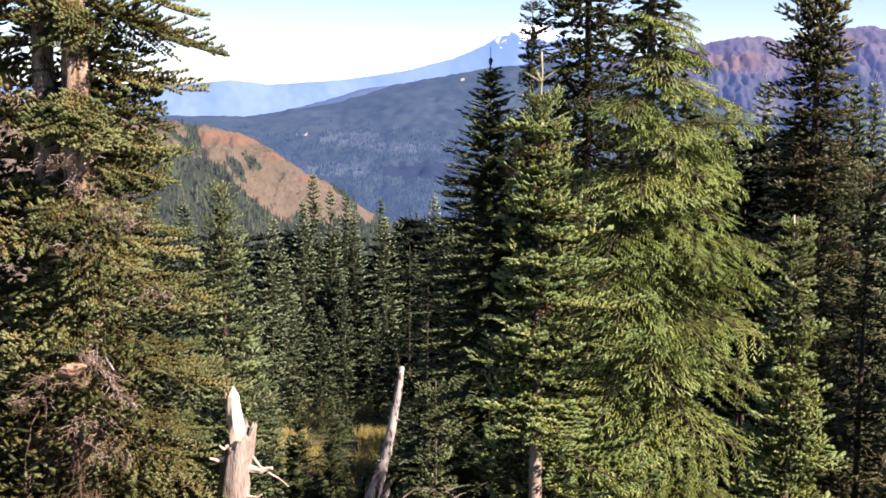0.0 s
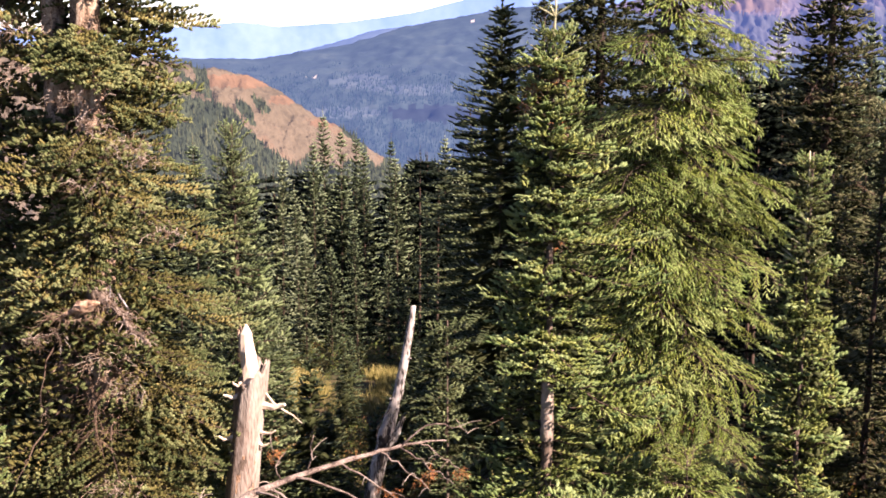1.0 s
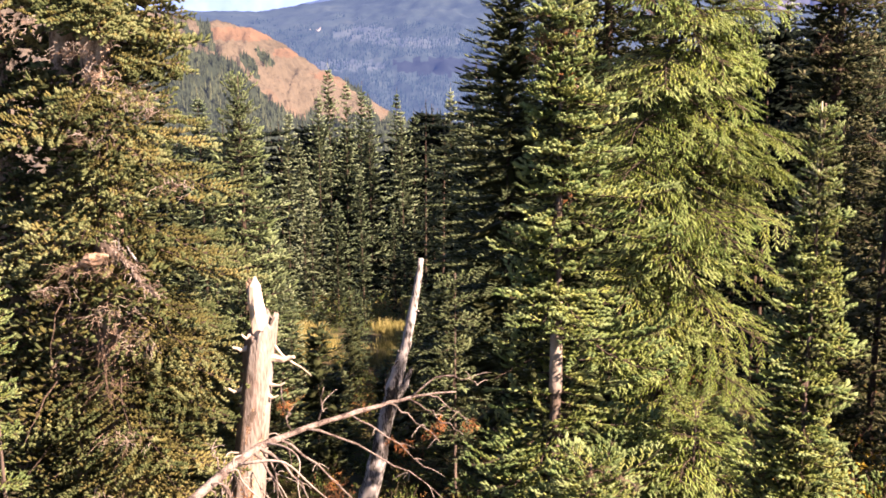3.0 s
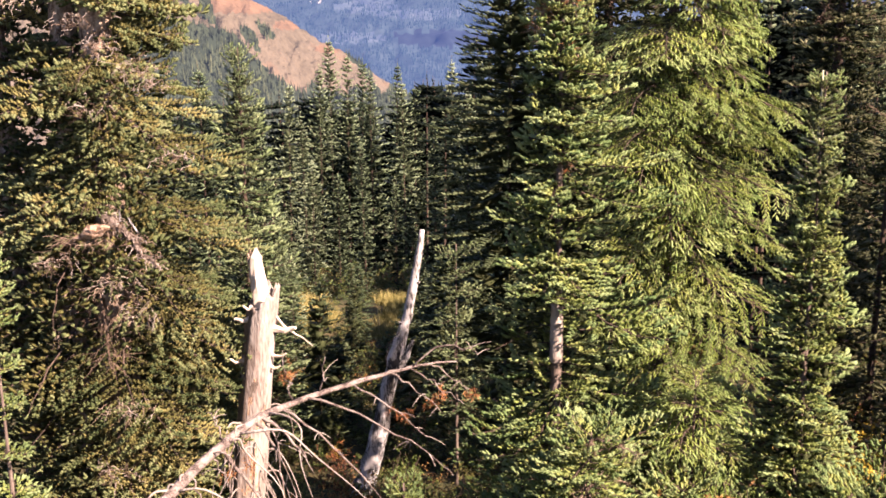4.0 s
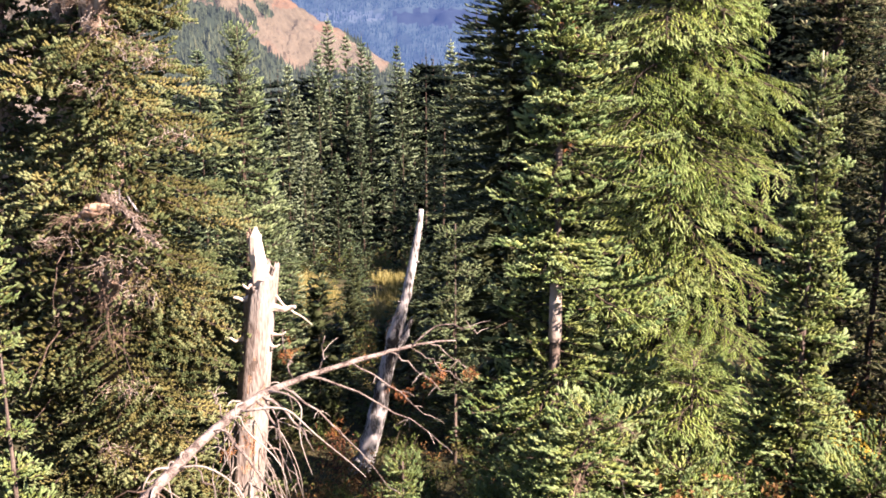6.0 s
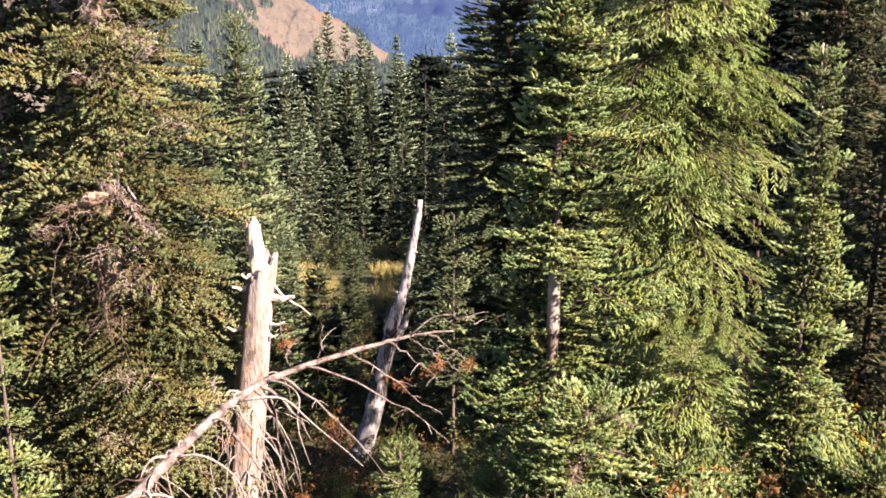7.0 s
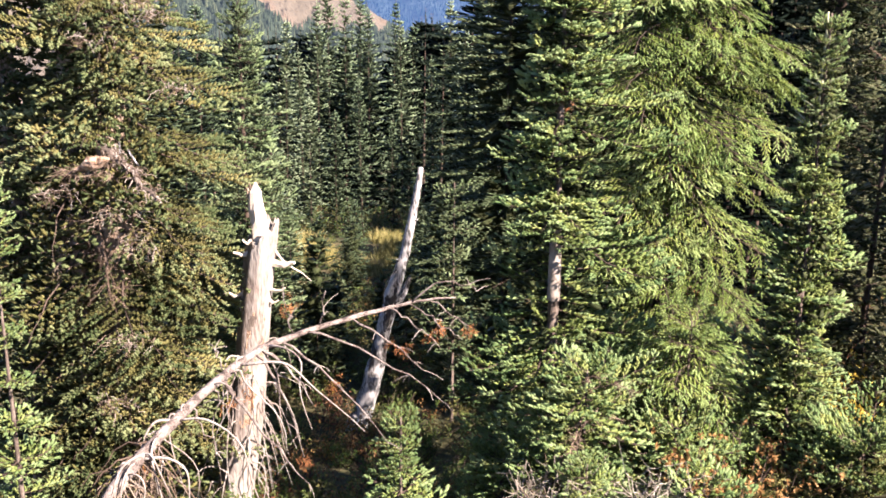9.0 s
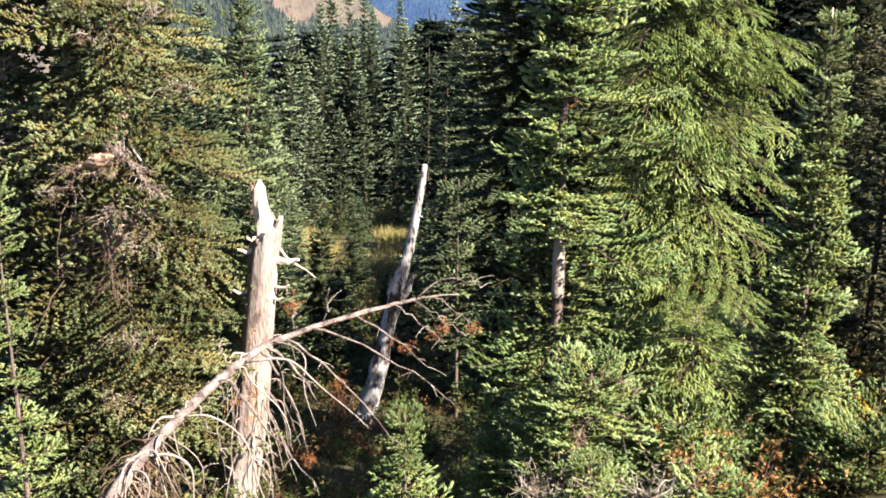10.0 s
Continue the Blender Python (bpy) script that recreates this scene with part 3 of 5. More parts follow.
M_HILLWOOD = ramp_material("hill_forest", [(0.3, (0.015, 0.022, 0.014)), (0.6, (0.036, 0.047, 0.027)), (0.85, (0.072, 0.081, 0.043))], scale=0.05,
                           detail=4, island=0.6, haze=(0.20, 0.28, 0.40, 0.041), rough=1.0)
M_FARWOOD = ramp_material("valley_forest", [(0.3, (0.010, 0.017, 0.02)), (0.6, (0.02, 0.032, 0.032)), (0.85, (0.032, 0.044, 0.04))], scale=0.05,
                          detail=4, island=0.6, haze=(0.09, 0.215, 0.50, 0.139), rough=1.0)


def ridge(name, crest, r0, r1, foot, material, label, rough_m, seed, steps=260, rows=40, power=1.0, gully=1.0, rug=0.9):
    """A mountain flank: crest given as (bearing, elevation) in degrees at distance r0, falling to elevation foot at r1."""
    az = np.linspace(crest[0][0], crest[-1][0], steps)
    el = np.interp(az, [c[0] for c in crest], [c[1] for c in crest])
    verts, faces = [], []
    for i in range(rows + 6):
        s = (i - 5) / rows
        for a, e in zip(az, el):
            top = 1.65 + r0 * math.tan(radians(e))
            low = 1.65 + r1 * math.tan(radians(min(foot, e - 0.4)))
            if s < 0:
                r, z = r0 - s * 900, top + s * 900
            else:
                r, z = r0 + (r1 - r0) * s, top + (low - top) * s ** power
            x, y = r * math.sin(radians(a)), r * math.cos(radians(a))
            k = 0.004 * 100 / rough_m
            f1 = noise.fractal(Vector((x * k, y * k * 0.4, seed)), rug, 2.1, 8)
            amp = rough_m * (0.35 if s <= 0 else min(1.0, 0.35 + s * 3) * min(1.0, (1.06 - s) * 4))
            z += amp * f1 * gully
            verts.append((x, y, z))
    n = steps
    for i in range(rows + 5):
        for j in range(n - 1):
            faces.append((i * n + j, i * n + j + 1, (i + 1) * n + j + 1, (i + 1) * n + j))
    ob = new(name, mesh_of(name, [(verts, faces, material)], smooth=True))
    return tagged(ob, label, "mountain", kind="structure")


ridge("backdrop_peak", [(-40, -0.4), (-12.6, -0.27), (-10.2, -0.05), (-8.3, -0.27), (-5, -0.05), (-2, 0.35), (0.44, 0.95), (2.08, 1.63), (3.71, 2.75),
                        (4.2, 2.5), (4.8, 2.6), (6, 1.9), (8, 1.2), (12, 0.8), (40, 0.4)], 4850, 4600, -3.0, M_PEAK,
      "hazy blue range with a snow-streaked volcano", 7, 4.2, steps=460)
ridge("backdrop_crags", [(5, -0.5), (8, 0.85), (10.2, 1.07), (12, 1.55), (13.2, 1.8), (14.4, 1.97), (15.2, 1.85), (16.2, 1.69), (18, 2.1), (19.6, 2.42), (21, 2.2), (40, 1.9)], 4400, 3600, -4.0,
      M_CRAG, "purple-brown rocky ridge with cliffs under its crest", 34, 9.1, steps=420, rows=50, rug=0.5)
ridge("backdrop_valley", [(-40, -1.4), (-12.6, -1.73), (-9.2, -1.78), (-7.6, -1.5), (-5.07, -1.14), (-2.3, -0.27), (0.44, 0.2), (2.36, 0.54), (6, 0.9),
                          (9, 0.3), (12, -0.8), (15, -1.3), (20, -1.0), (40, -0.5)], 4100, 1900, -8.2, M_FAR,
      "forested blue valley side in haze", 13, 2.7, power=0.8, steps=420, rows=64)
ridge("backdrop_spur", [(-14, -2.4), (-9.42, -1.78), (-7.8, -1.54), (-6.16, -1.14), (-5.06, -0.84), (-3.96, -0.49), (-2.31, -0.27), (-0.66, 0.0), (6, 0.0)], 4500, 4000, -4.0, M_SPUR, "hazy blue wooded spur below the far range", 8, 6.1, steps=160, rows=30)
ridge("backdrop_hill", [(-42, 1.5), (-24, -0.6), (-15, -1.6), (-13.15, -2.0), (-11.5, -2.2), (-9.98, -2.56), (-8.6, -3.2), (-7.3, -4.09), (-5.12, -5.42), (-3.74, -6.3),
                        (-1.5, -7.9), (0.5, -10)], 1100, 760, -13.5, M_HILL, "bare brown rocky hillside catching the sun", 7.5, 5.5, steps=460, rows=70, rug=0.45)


# a darker, bluer tone for patches on the valley side
M_DARK_PATCH = ramp_material("far_dark_patch", [(0.3, (0.006, 0.01, 0.014)), (0.8, (0.015, 0.022, 0.026))], scale=0.02, haze=(0.07, 0.16, 0.46, 0.131), rough=1.0)
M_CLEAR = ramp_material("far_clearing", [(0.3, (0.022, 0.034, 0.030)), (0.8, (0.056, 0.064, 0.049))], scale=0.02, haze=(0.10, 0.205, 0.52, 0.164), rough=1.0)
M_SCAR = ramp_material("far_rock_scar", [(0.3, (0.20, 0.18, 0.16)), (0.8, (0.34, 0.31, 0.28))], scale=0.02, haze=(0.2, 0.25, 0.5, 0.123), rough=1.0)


def patches(name, spots):
    """Dark patches, clearings, scars and hazier slopes on a far flank: bearing, elevation, half width and half height
    in degrees, material.
    """
    me = bpy.data.objects[name].data
    mats, first = [], len(me.materials)
    for *_, m in spots:
        if m not in mats:
            mats.append(m)
            me.materials.append(m)
    for p in me.polygons:
        c = p.center
        az, el = math.degrees(math.atan2(c.x, c.y)), math.degrees(math.atan2(c.z - 1.65, math.hypot(c.x, c.y)))
        wob = 0.45 * noise.noise(Vector((az * 2.1, el * 5, 4)))
        for a, e, w, h, m in spots:
            if ((az - a) / w) ** 2 + ((el - e) / h) ** 2 < 1 + wob:
                p.material_index = first + mats.index(m)


patches("backdrop_valley", ((-0.9, -4.45, 2.3, 0.42, M_DARK_PATCH), (3.0, -4.6, 2.4, 0.4, M_DARK_PATCH), (-6.9, -2.66, 0.26, 0.06, M_SCAR), (0.9, -0.05, 0.12, 0.07, M_SCAR),
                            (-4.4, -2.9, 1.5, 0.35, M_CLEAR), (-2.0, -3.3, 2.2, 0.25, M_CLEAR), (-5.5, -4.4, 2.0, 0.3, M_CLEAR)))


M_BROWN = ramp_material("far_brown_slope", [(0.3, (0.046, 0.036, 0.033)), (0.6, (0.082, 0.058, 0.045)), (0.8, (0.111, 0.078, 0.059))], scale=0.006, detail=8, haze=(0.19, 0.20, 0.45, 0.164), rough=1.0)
M_HAZY = ramp_material("far_hazy_slope", [(0.35, (0.016, 0.021, 0.026)), (0.6, (0.041, 0.043, 0.043)), (0.75, (0.107, 0.090, 0.082))], scale=0.006, detail=10, haze=(0.12, 0.20, 0.55, 0.164), rough=1.0)
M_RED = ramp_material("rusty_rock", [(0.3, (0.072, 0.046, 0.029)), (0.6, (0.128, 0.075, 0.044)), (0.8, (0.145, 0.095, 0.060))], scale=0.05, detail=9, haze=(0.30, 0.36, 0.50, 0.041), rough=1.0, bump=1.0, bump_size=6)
patches("backdrop_crags", ((13.6, 0.75, 2.0, 0.42, M_BROWN), (17.5, 1.3, 1.6, 0.3, M_BROWN), (12, -1.6, 9, 1.9, M_HAZY), (22, -1.6, 9, 2.4, M_HAZY)))
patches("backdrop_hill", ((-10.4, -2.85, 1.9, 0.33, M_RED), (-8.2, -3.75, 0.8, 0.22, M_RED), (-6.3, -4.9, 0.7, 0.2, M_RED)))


def far_wood(name, seed, spots, height, material, label):
    """Tiny far conifers as many slim cones in one mesh."""
    rng = np.random.default_rng(seed)
    verts, faces = [], []
    for x, y, z in spots:
        h = height * (0.6 + 0.8 * rng.random())
        r = h * 0.16
        b = len(verts)
        a0 = rng.random() * 6
        for j in range(5):
            verts.append((x + r * math.cos(a0 + j * 1.2566), y + r * math.sin(a0 + j * 1.2566), z - 1))
        verts.append((x, y, z + h))
        faces.extend([(b + j, b + (j + 1) % 5, b + 5) for j in range(5)])
    ob = new(name, mesh_of(name, [(verts, faces, material)]))
    return tagged(ob, label, "forest", kind="stuff")


def mesh_spots(name, count, seed, want):
    """Spots on a built flank, spread by chance where want(bearing, elevation, noise) holds."""
    rng = np.random.default_rng(seed)
    me = bpy.data.objects[name].data
    co = np.empty(len(me.vertices) * 3)
    me.vertices.foreach_get("co", co)
    co = co.reshape(-1, 3)
    polys = [tuple(p.vertices) for p in me.polygons]
    spots = []
    while len(spots) < count:
        p = polys[rng.integers(len(polys))]
        a, b = rng.random(2)
        q = (co[p[0]] * (1 - a) + co[p[1]] * a) * (1 - b) + (co[p[3]] * (1 - a) + co[p[2]] * a) * b
        r = math.hypot(q[0], q[1])
        az, el = math.degrees(math.atan2(q[0], q[1])), math.degrees(math.atan2(q[2] - 1.65, r))
        if want(az, el, noise.noise(Vector((q[0] * 0.012, q[1] * 0.012, 1)))):
            spots.append(tuple(q))
    return spots


def hill_wood(az, el, n):
    edge = np.interp(az, (-16, -12.6, -10.5, -8.7, -7.3, -5, -3), (-3.0, -3.6, -4.8, -6.2, -6.9, -6.9, -7.2))
    streak = noise.noise(Vector((az * 1.1 + el * 0.9, el * 0.35 - az * 0.3, 7)))
    return -16 < az < 0 and (el < edge + 1.4 * n or n > 0.42 or (streak > 0.22 and el < edge + 1.9))


def wooded_floor(name, material):
    """The needle-strewn floor under the hill's wood."""
    me = bpy.data.objects[name].data
    me.materials.append(material)
    slot = len(me.materials) - 1
    for p in me.polygons:
        c = p.center
        el = math.degrees(math.atan2(c.z - 1.65, math.hypot(c.x, c.y)))
        if hill_wood(math.degrees(math.atan2(c.x, c.y)), el, noise.noise(Vector((c.x * 0.012, c.y * 0.012, 1)))):
            p.material_index = slot


wooded_floor("backdrop_hill", M_HILLWOOD)
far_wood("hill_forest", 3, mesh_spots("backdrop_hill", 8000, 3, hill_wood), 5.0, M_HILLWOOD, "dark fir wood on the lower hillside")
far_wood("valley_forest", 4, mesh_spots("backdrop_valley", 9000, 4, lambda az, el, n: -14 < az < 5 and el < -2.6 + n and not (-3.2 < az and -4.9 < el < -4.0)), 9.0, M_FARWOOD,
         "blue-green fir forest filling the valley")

# ---- dead stump ----
def build_stump():
    rng = np.random.default_rng(5)
    stump = tagged(new("dead_stump"), "broken sun-bleached dead trunk with bare curling twigs", "dead tree")
    stump.matrix_basis = Matrix.Translation((-2.06, 9.2, ground_z(-2.06, 9.2) - 0.05))
    b = np.array([-2.06, 9.2, ground_z(-2.06, 9.2) - 0.05])
    top = np.array([-1.60, 9.2, -1.16])
    # trunk with a torn, sloping upper edge and long grooves
    sides, rows = 48, 84
    verts, faces = [], []
    for i in range(rows):
        k = i / (rows - 1)
        c = b * (1 - k) + top * k + np.array([0.03 * math.sin(k * 5), 0.02 * math.sin(k * 4), 0])
        r = 0.15 + 0.03 * (1 - k) ** 2 + 0.05 * max(0, 0.12 - k) / 0.12 - 0.006 * k
        for j in range(sides):
            a = 2 * math.pi * j / sides
            g = 1 + 0.05 * math.sin(5 * a + 1) + 0.05 * noise.noise(Vector((math.cos(a) * 2.2, math.sin(a) * 2.2, k * 1.6))) \
                + 0.03 * noise.noise(Vector((math.cos(a) * 9, math.sin(a) * 9, k * 4)))
            if 150 < math.degrees(a) < 248:                # one side split off flat
                g *= math.cos(radians(49)) / math.cos(a - radians(199)) * 1.02
            tear = 0.0
            if i >= rows - 5:
                tear = (0.10 * math.cos(a - 0.3) + 0.10 * noise.noise(Vector((math.cos(a) * 3, math.sin(a) * 3, 9)))) * (i - rows + 6) / 5
            p = c - b + np.array([math.cos(a) * r * g, math.sin(a) * r * g, tear])
            verts.append(tuple(p))
    for i in range(rows - 1):
        for j in range(sides):
            k = (j + 1) % sides
            faces.append((i * sides + j, i * sides + k, (i + 1) * sides + k, (i + 1) * sides + j))
    e = len(verts)
    verts.append(tuple(top - b + np.array([0, 0, -0.12])))
    for j in range(sides):
        faces.append(((rows - 1) * sides + j, (rows - 1) * sides + (j + 1) % sides, e))
    trunk = part("trunk", mesh_of("stump_trunk", [(verts, faces, M_DEAD)], smooth=True), stump)
    trunk.data.materials.append(M_FLAKE)                    # flaking brown inner bark low on the front
    trunk.data.materials.append(M_TRUNK)
    for q in trunk.data.polygons:
        i, j = divmod(q.index, sides)
        k, a = i / rows, 360 * j / sides
        n1 = noise.noise(Vector((a * 0.05, k * 14, 3))) + 0.5 * noise.noise(Vector((a * 0.2, k * 50, 5)))
        if q.index < (rows - 1) * sides and 252 < a < 330 and n1 > 0.18 + 6 * max(0, abs(k - 0.56) - 0.17):
            q.material_index = 1
        # bark in the groove and band; on the flat left side it paints in shade
        if q.index < (rows - 1) * sides and (243 < a < 251 and noise.noise(Vector((a, k * 9, 1))) > -0.25 or 150 < a < 245 and n1 > -0.05 - 0.5 * k or abs(k - 0.71) < 0.02 and 255 < a < 300 and n1 > 0):
            q.material_index = 2
    # splinter standing above the break
    pts, rad = [], []
    for k in np.linspace(0, 1, 10):
        pts.append(top - b + np.array([-0.030 - 0.045 * k + 0.008 * math.sin(7 * k), 0.0, -0.25 + 0.66 * k]))
        rad.append(0.082 * (1 - k) ** 0.32 + 0.008)
    splinter = part("splinter", mesh_of("splinter", [(*tube(pts, rad, 9, 0.14, rng), M_FRESH)]), stump, "pale torn splinter of bare wood")
    for dx, h in ((-0.035, 0.05), (0.012, 0.06), (-0.06, 0.02)):
        e = np.array(pts[-2]) + np.array([dx, 0, 0.02])
        part("shard", mesh_of("shard", [(*tube([e - (0, 0, 0.08), e, e + np.array([dx * 0.4, 0, h])], [0.02, 0.014, 0.004], 5, 0.2, rng), M_BARK)]), splinter, "brown jagged shard")
    # broken branch stubs
    for k, a, ln, r in ((0.90, 5, 0.15, 0.036), (0.965, -12, 0.24, 0.012), (0.80, 185, 0.12, 0.022), (0.93, 178, 0.10, 0.024), (0.82, -20, 0.12, 0.02),
                        (0.78, 10, 0.08, 0.02), (0.97, 200, 0.06, 0.018)):
        c = (b * (1 - k) + top * k) - b
        d = np.array([math.cos(radians(a)), -0.35, 0.12 if k != 0.965 else -0.7])
        p0 = c + d * 0.1
        part("branch_stub", mesh_of("branch_stub", [(*tube(bent(p0, p0 + d * ln * 1.3, 0.02, 5, 0.006, rng), np.linspace(r, r * 0.35, 5), 6, 0.1, rng), M_FRESH)]), stump)
    # curling dead twigs
    for i in range(30):
        k = 0.05 + 0.62 * rng.random()
        c = (b * (1 - k) + top * k) - b
        a = rng.normal(-0.5, 0.7) if rng.random() < 0.75 else rng.normal(3.6, 0.5)
        d = np.array([math.cos(a), math.sin(a), 0])
        ln = 0.25 + 0.45 * rng.random()
        t = np.linspace(0, 1, 13)[:, None]
        p = c + d * 0.12 + d * ln * 0.55 * t ** 0.7 + np.array([0, 0, -1]) * ln * 1.1 * t ** 2.2 + np.array([rng.normal(0, 0.06), rng.normal(0, 0.06), 0.06]) * np.sin(t * 3.1)
        p += np.array([rng.normal(0, 0.05), rng.normal(0, 0.03), rng.normal(0, 0.02)]) * np.sin(t * rng.uniform(5, 9) + rng.random() * 3) * t
        r0 = 0.006 + 0.005 * rng.random()
        groups = [(*tube(p, np.linspace(r0, 0.0028, 13), 5), M_DEAD)]
        for q in range(2):
            s = rng.integers(3, 8)
            groups.append((*tube(bent(p[s], p[s] + np.array([rng.normal(0, 0.08), rng.normal(0, 0.05), -0.10 * rng.random() - 0.03]), -0.02, 4), np.linspace(0.003, 0.0015, 4), 4), M_DEAD))
        part("twig", mesh_of("twig", groups, True), stump)


def build_snag():
    rng = np.random.default_rng(8)
    z0 = -4.52
    snag = tagged(new("dead_snag"), "leaning silver-grey dead trunk with a forked stub", "dead tree")
    snag.matrix_basis = Matrix.Translation((-1.15, 12.5, z0))
    pts = np.array([(-0.04, 0, -0.45), (0.045, 0, 0.02), (0.11, 0, 0.31), (0.185, 0, 0.60), (0.268, 0, 0.96), (0.336, 0, 1.31), (0.409, 0, 1.59), (0.488, 0, 1.86), (0.546, 0, 2.07), (0.617, 0, 2.40),
                    (0.693, 0, 2.80), (0.736, 0, 3.11)])
    t = np.linspace(0, 1, len(pts))
    tt = np.linspace(0, 1, 40)
    fine = np.stack([np.interp(tt, t, pts[:, i]) for i in range(3)], 1)
    for _ in range(3):
        fine[1:-1] = (fine[:-2] + 2 * fine[1:-1] + fine[2:]) / 4
    fine[1:-1] += rng.normal(0, 0.004, (38, 3))
    rad = np.interp(tt, t, [0.15, 0.105, 0.115, 0.105, 0.088, 0.088, 0.090, 0.070, 0.056, 0.050, 0.043, 0.028])
    part("trunk", mesh_of("snag_trunk", [(*tube(fine, rad, 12, 0.09, rng), M_DEAD_GREY)], True), snag)
    part("fork_stub", mesh_of("fork_stub", [(*tube(bent((0.42, -0.03, 1.48), (0.62, -0.06, 1.84), 0.05, 7, 0.006, rng), np.linspace(0.062, 0.024, 7), 8, 0.15, rng), M_DEAD_GREY)]), snag)
    part("thin_branch", mesh_of("thin_branch", [(*tube(bent((0.47, -0.08, 1.95), (0.37, -0.1, 1.40), 0.0, 8) + np.array([(-0.10 * math.sin(q * 3.14), 0, 0) for q in np.linspace(0, 1, 8)]), np.linspace(0.010, 0.006, 8), 5), M_DEAD_GREY)]), snag)
    for i in range(5):
        a = i * 1.3
        part("root", mesh_of("root", [(*tube(bent((0, 0, 0.1), (0.30 * math.cos(a), 0.30 * math.sin(a), -0.36), -0.03, 6, 0.01, rng), np.linspace(0.07, 0.02, 6), 7, 0.15, rng), M_DEAD_GREY)], True), snag)
    for i in range(4):
        k = 0.45 + 0.13 * i
        p = np.array([np.interp(k, t, pts[:, j]) for j in range(3)])
        s = 1 if i % 2 else -1
        part("branch_stub", mesh_of("branch_stub", [(*tube([p, p + np.array([0.07 * s, -0.06, 0.03])], [0.018, 0.008], 6), M_DEAD_GREY)]), snag)


def build_fallen():
    rng = np.random.default_rng(12)
    main = np.array([(-2.02, 4.85, -1.95), (-1.93, 4.98, -1.68), (-1.78, 5.2, -1.37), (-1.62, 5.5, -1.22), (-1.38, 6.0, -1.09), (-1.18, 6.4, -1.04), (-0.88, 6.7, -1.02),
                     (-0.47, 7.0, -1.01), (-0.25, 7.1, -0.98), (-0.02, 7.2, -1.0)])
    base = Vector(main[0])
    log = tagged(new("fallen_treetop"), "bleached fallen dead treetop with long bare branches", "dead tree")
    log.matrix_basis = Matrix.Translation(base)
    o = np.array(base)
    t = np.linspace(0, 1, len(main))
    tt = np.linspace(0, 1, 50)
    fine = np.stack([np.interp(tt, t, main[:, i]) for i in range(3)], 1)
    for _ in range(3):
        fine[1:-1] = (fine[:-2] + 2 * fine[1:-1] + fine[2:]) / 4
    fine[1:-1] += rng.normal(0, 0.003, (48, 3))
    rad = np.interp(tt, [0, 0.17, 0.215, 0.25, 0.45, 0.62, 0.8, 1], [0.022, 0.024, 0.030, 0.034, 0.027, 0.019, 0.012, 0.005])
    part("stem", mesh_of("fallen_stem", [(*tube(fine - o, rad, 11, 0.10, rng), M_LOG)], True), log)

    def at(s):
        return np.array([np.interp(s, t, main[:, i]) for i in range(3)])
    # where along the stem, reach (right, away, up), sag, thickness
    for s, d, sag, r in ((0.86, (0.42, 0.05, 0.06), -0.10, 0.008), (0.91, (0.27, 0.1, -0.22), -0.01, 0.006), (0.85, (0.30, 0.0, -0.22), -0.015, 0.006),
                         (0.79, (0.33, 0.05, -0.30), -0.02, 0.007), (0.72, (0.46, -0.05, -0.33), -0.02, 0.009), (0.64, (0.86, -0.05, -0.44), -0.07, 0.011),
                         (0.59, (0.66, -0.1, -0.62), -0.09, 0.011), (0.555, (0.32, -0.1, -0.33), -0.06, 0.017), (0.67, (0.05, -0.05, 0.25), 0.0, 0.007),
                         (0.62, (-0.05, -0.05, 0.25), 0.0, 0.006), (0.56, (0.24, -0.1, -0.68), -0.08, 0.008), (0.46, (0.50, -0.1, -0.62), 0.03, 0.015), (0.54, (0.22, -0.1, -0.52), -0.10, 0.013),
                         (0.36, (-0.25, -0.05, -0.40), -0.12, 0.007), (0.31, (-0.22, 0.05, -0.35), -0.10, 0.006), (0.40, (0.16, -0.05, -0.46), -0.08, 0.007),
                         (0.44, (0.10, 0.1, -0.44), -0.07, 0.006), (0.34, (0.10, -0.1, -0.42), -0.09, 0.006), (0.50, (0.12, -0.1, -0.50), -0.10, 0.005),
                         (0.52, (-0.10, -0.1, -0.40), -0.08, 0.005), (0.28, (0.05, -0.1, -0.30), -0.06, 0.006), (0.47, (-0.12, 0.1, 0.14), -0.05, 0.006)):
        a = at(s)
        p = bent(a, a + np.array(d), sag, 9, 0.010, rng)
        br = part("branch", mesh_of("branch", [(*tube(p - o, np.linspace(r * 0.85, 0.0026, 9), 6), M_LOG)], True), log)
        ln = np.linalg.norm(d)
        for q in range(int(2 + ln * 6)):
            i = rng.integers(3, 9)
            e = p[i] + np.array([rng.normal(0.02, 0.05), rng.normal(0, 0.05), -0.06 * rng.random() - 0.015 if d[2] < 0 else 0.08 * rng.random()])
            part("twig", mesh_of("twig", [(*tube(bent(p[i], e, -0.01, 4) - o, np.linspace(0.003, 0.0014, 4), 4, cap=False), M_DEAD)]), br)
        if rng.random() < 0.55:
            i = rng.integers(4, 9)
            org = p[i] - o + rng.normal(0, 0.018, (12, 3))
            way = rng.normal(0, 0.6, (12, 3)) + np.array([0.1, 0, -0.8])
            part("dead_needles", mesh_of("dead_needles", [(*brush(rng, org, way, np.full(12, 0.05), 14, 0.03, 0.003, flat=1.0), M_RUST)]), br, "rust-red dead needles")
    # long curling bare twigs under the stem
    for i in range(18):
        a = at(0.26 + 0.36 * rng.random())
        d = np.array([rng.normal(0.15, 0.25), rng.normal(-0.1, 0.12), 0])
        ln = 0.25 + 0.35 * rng.random()
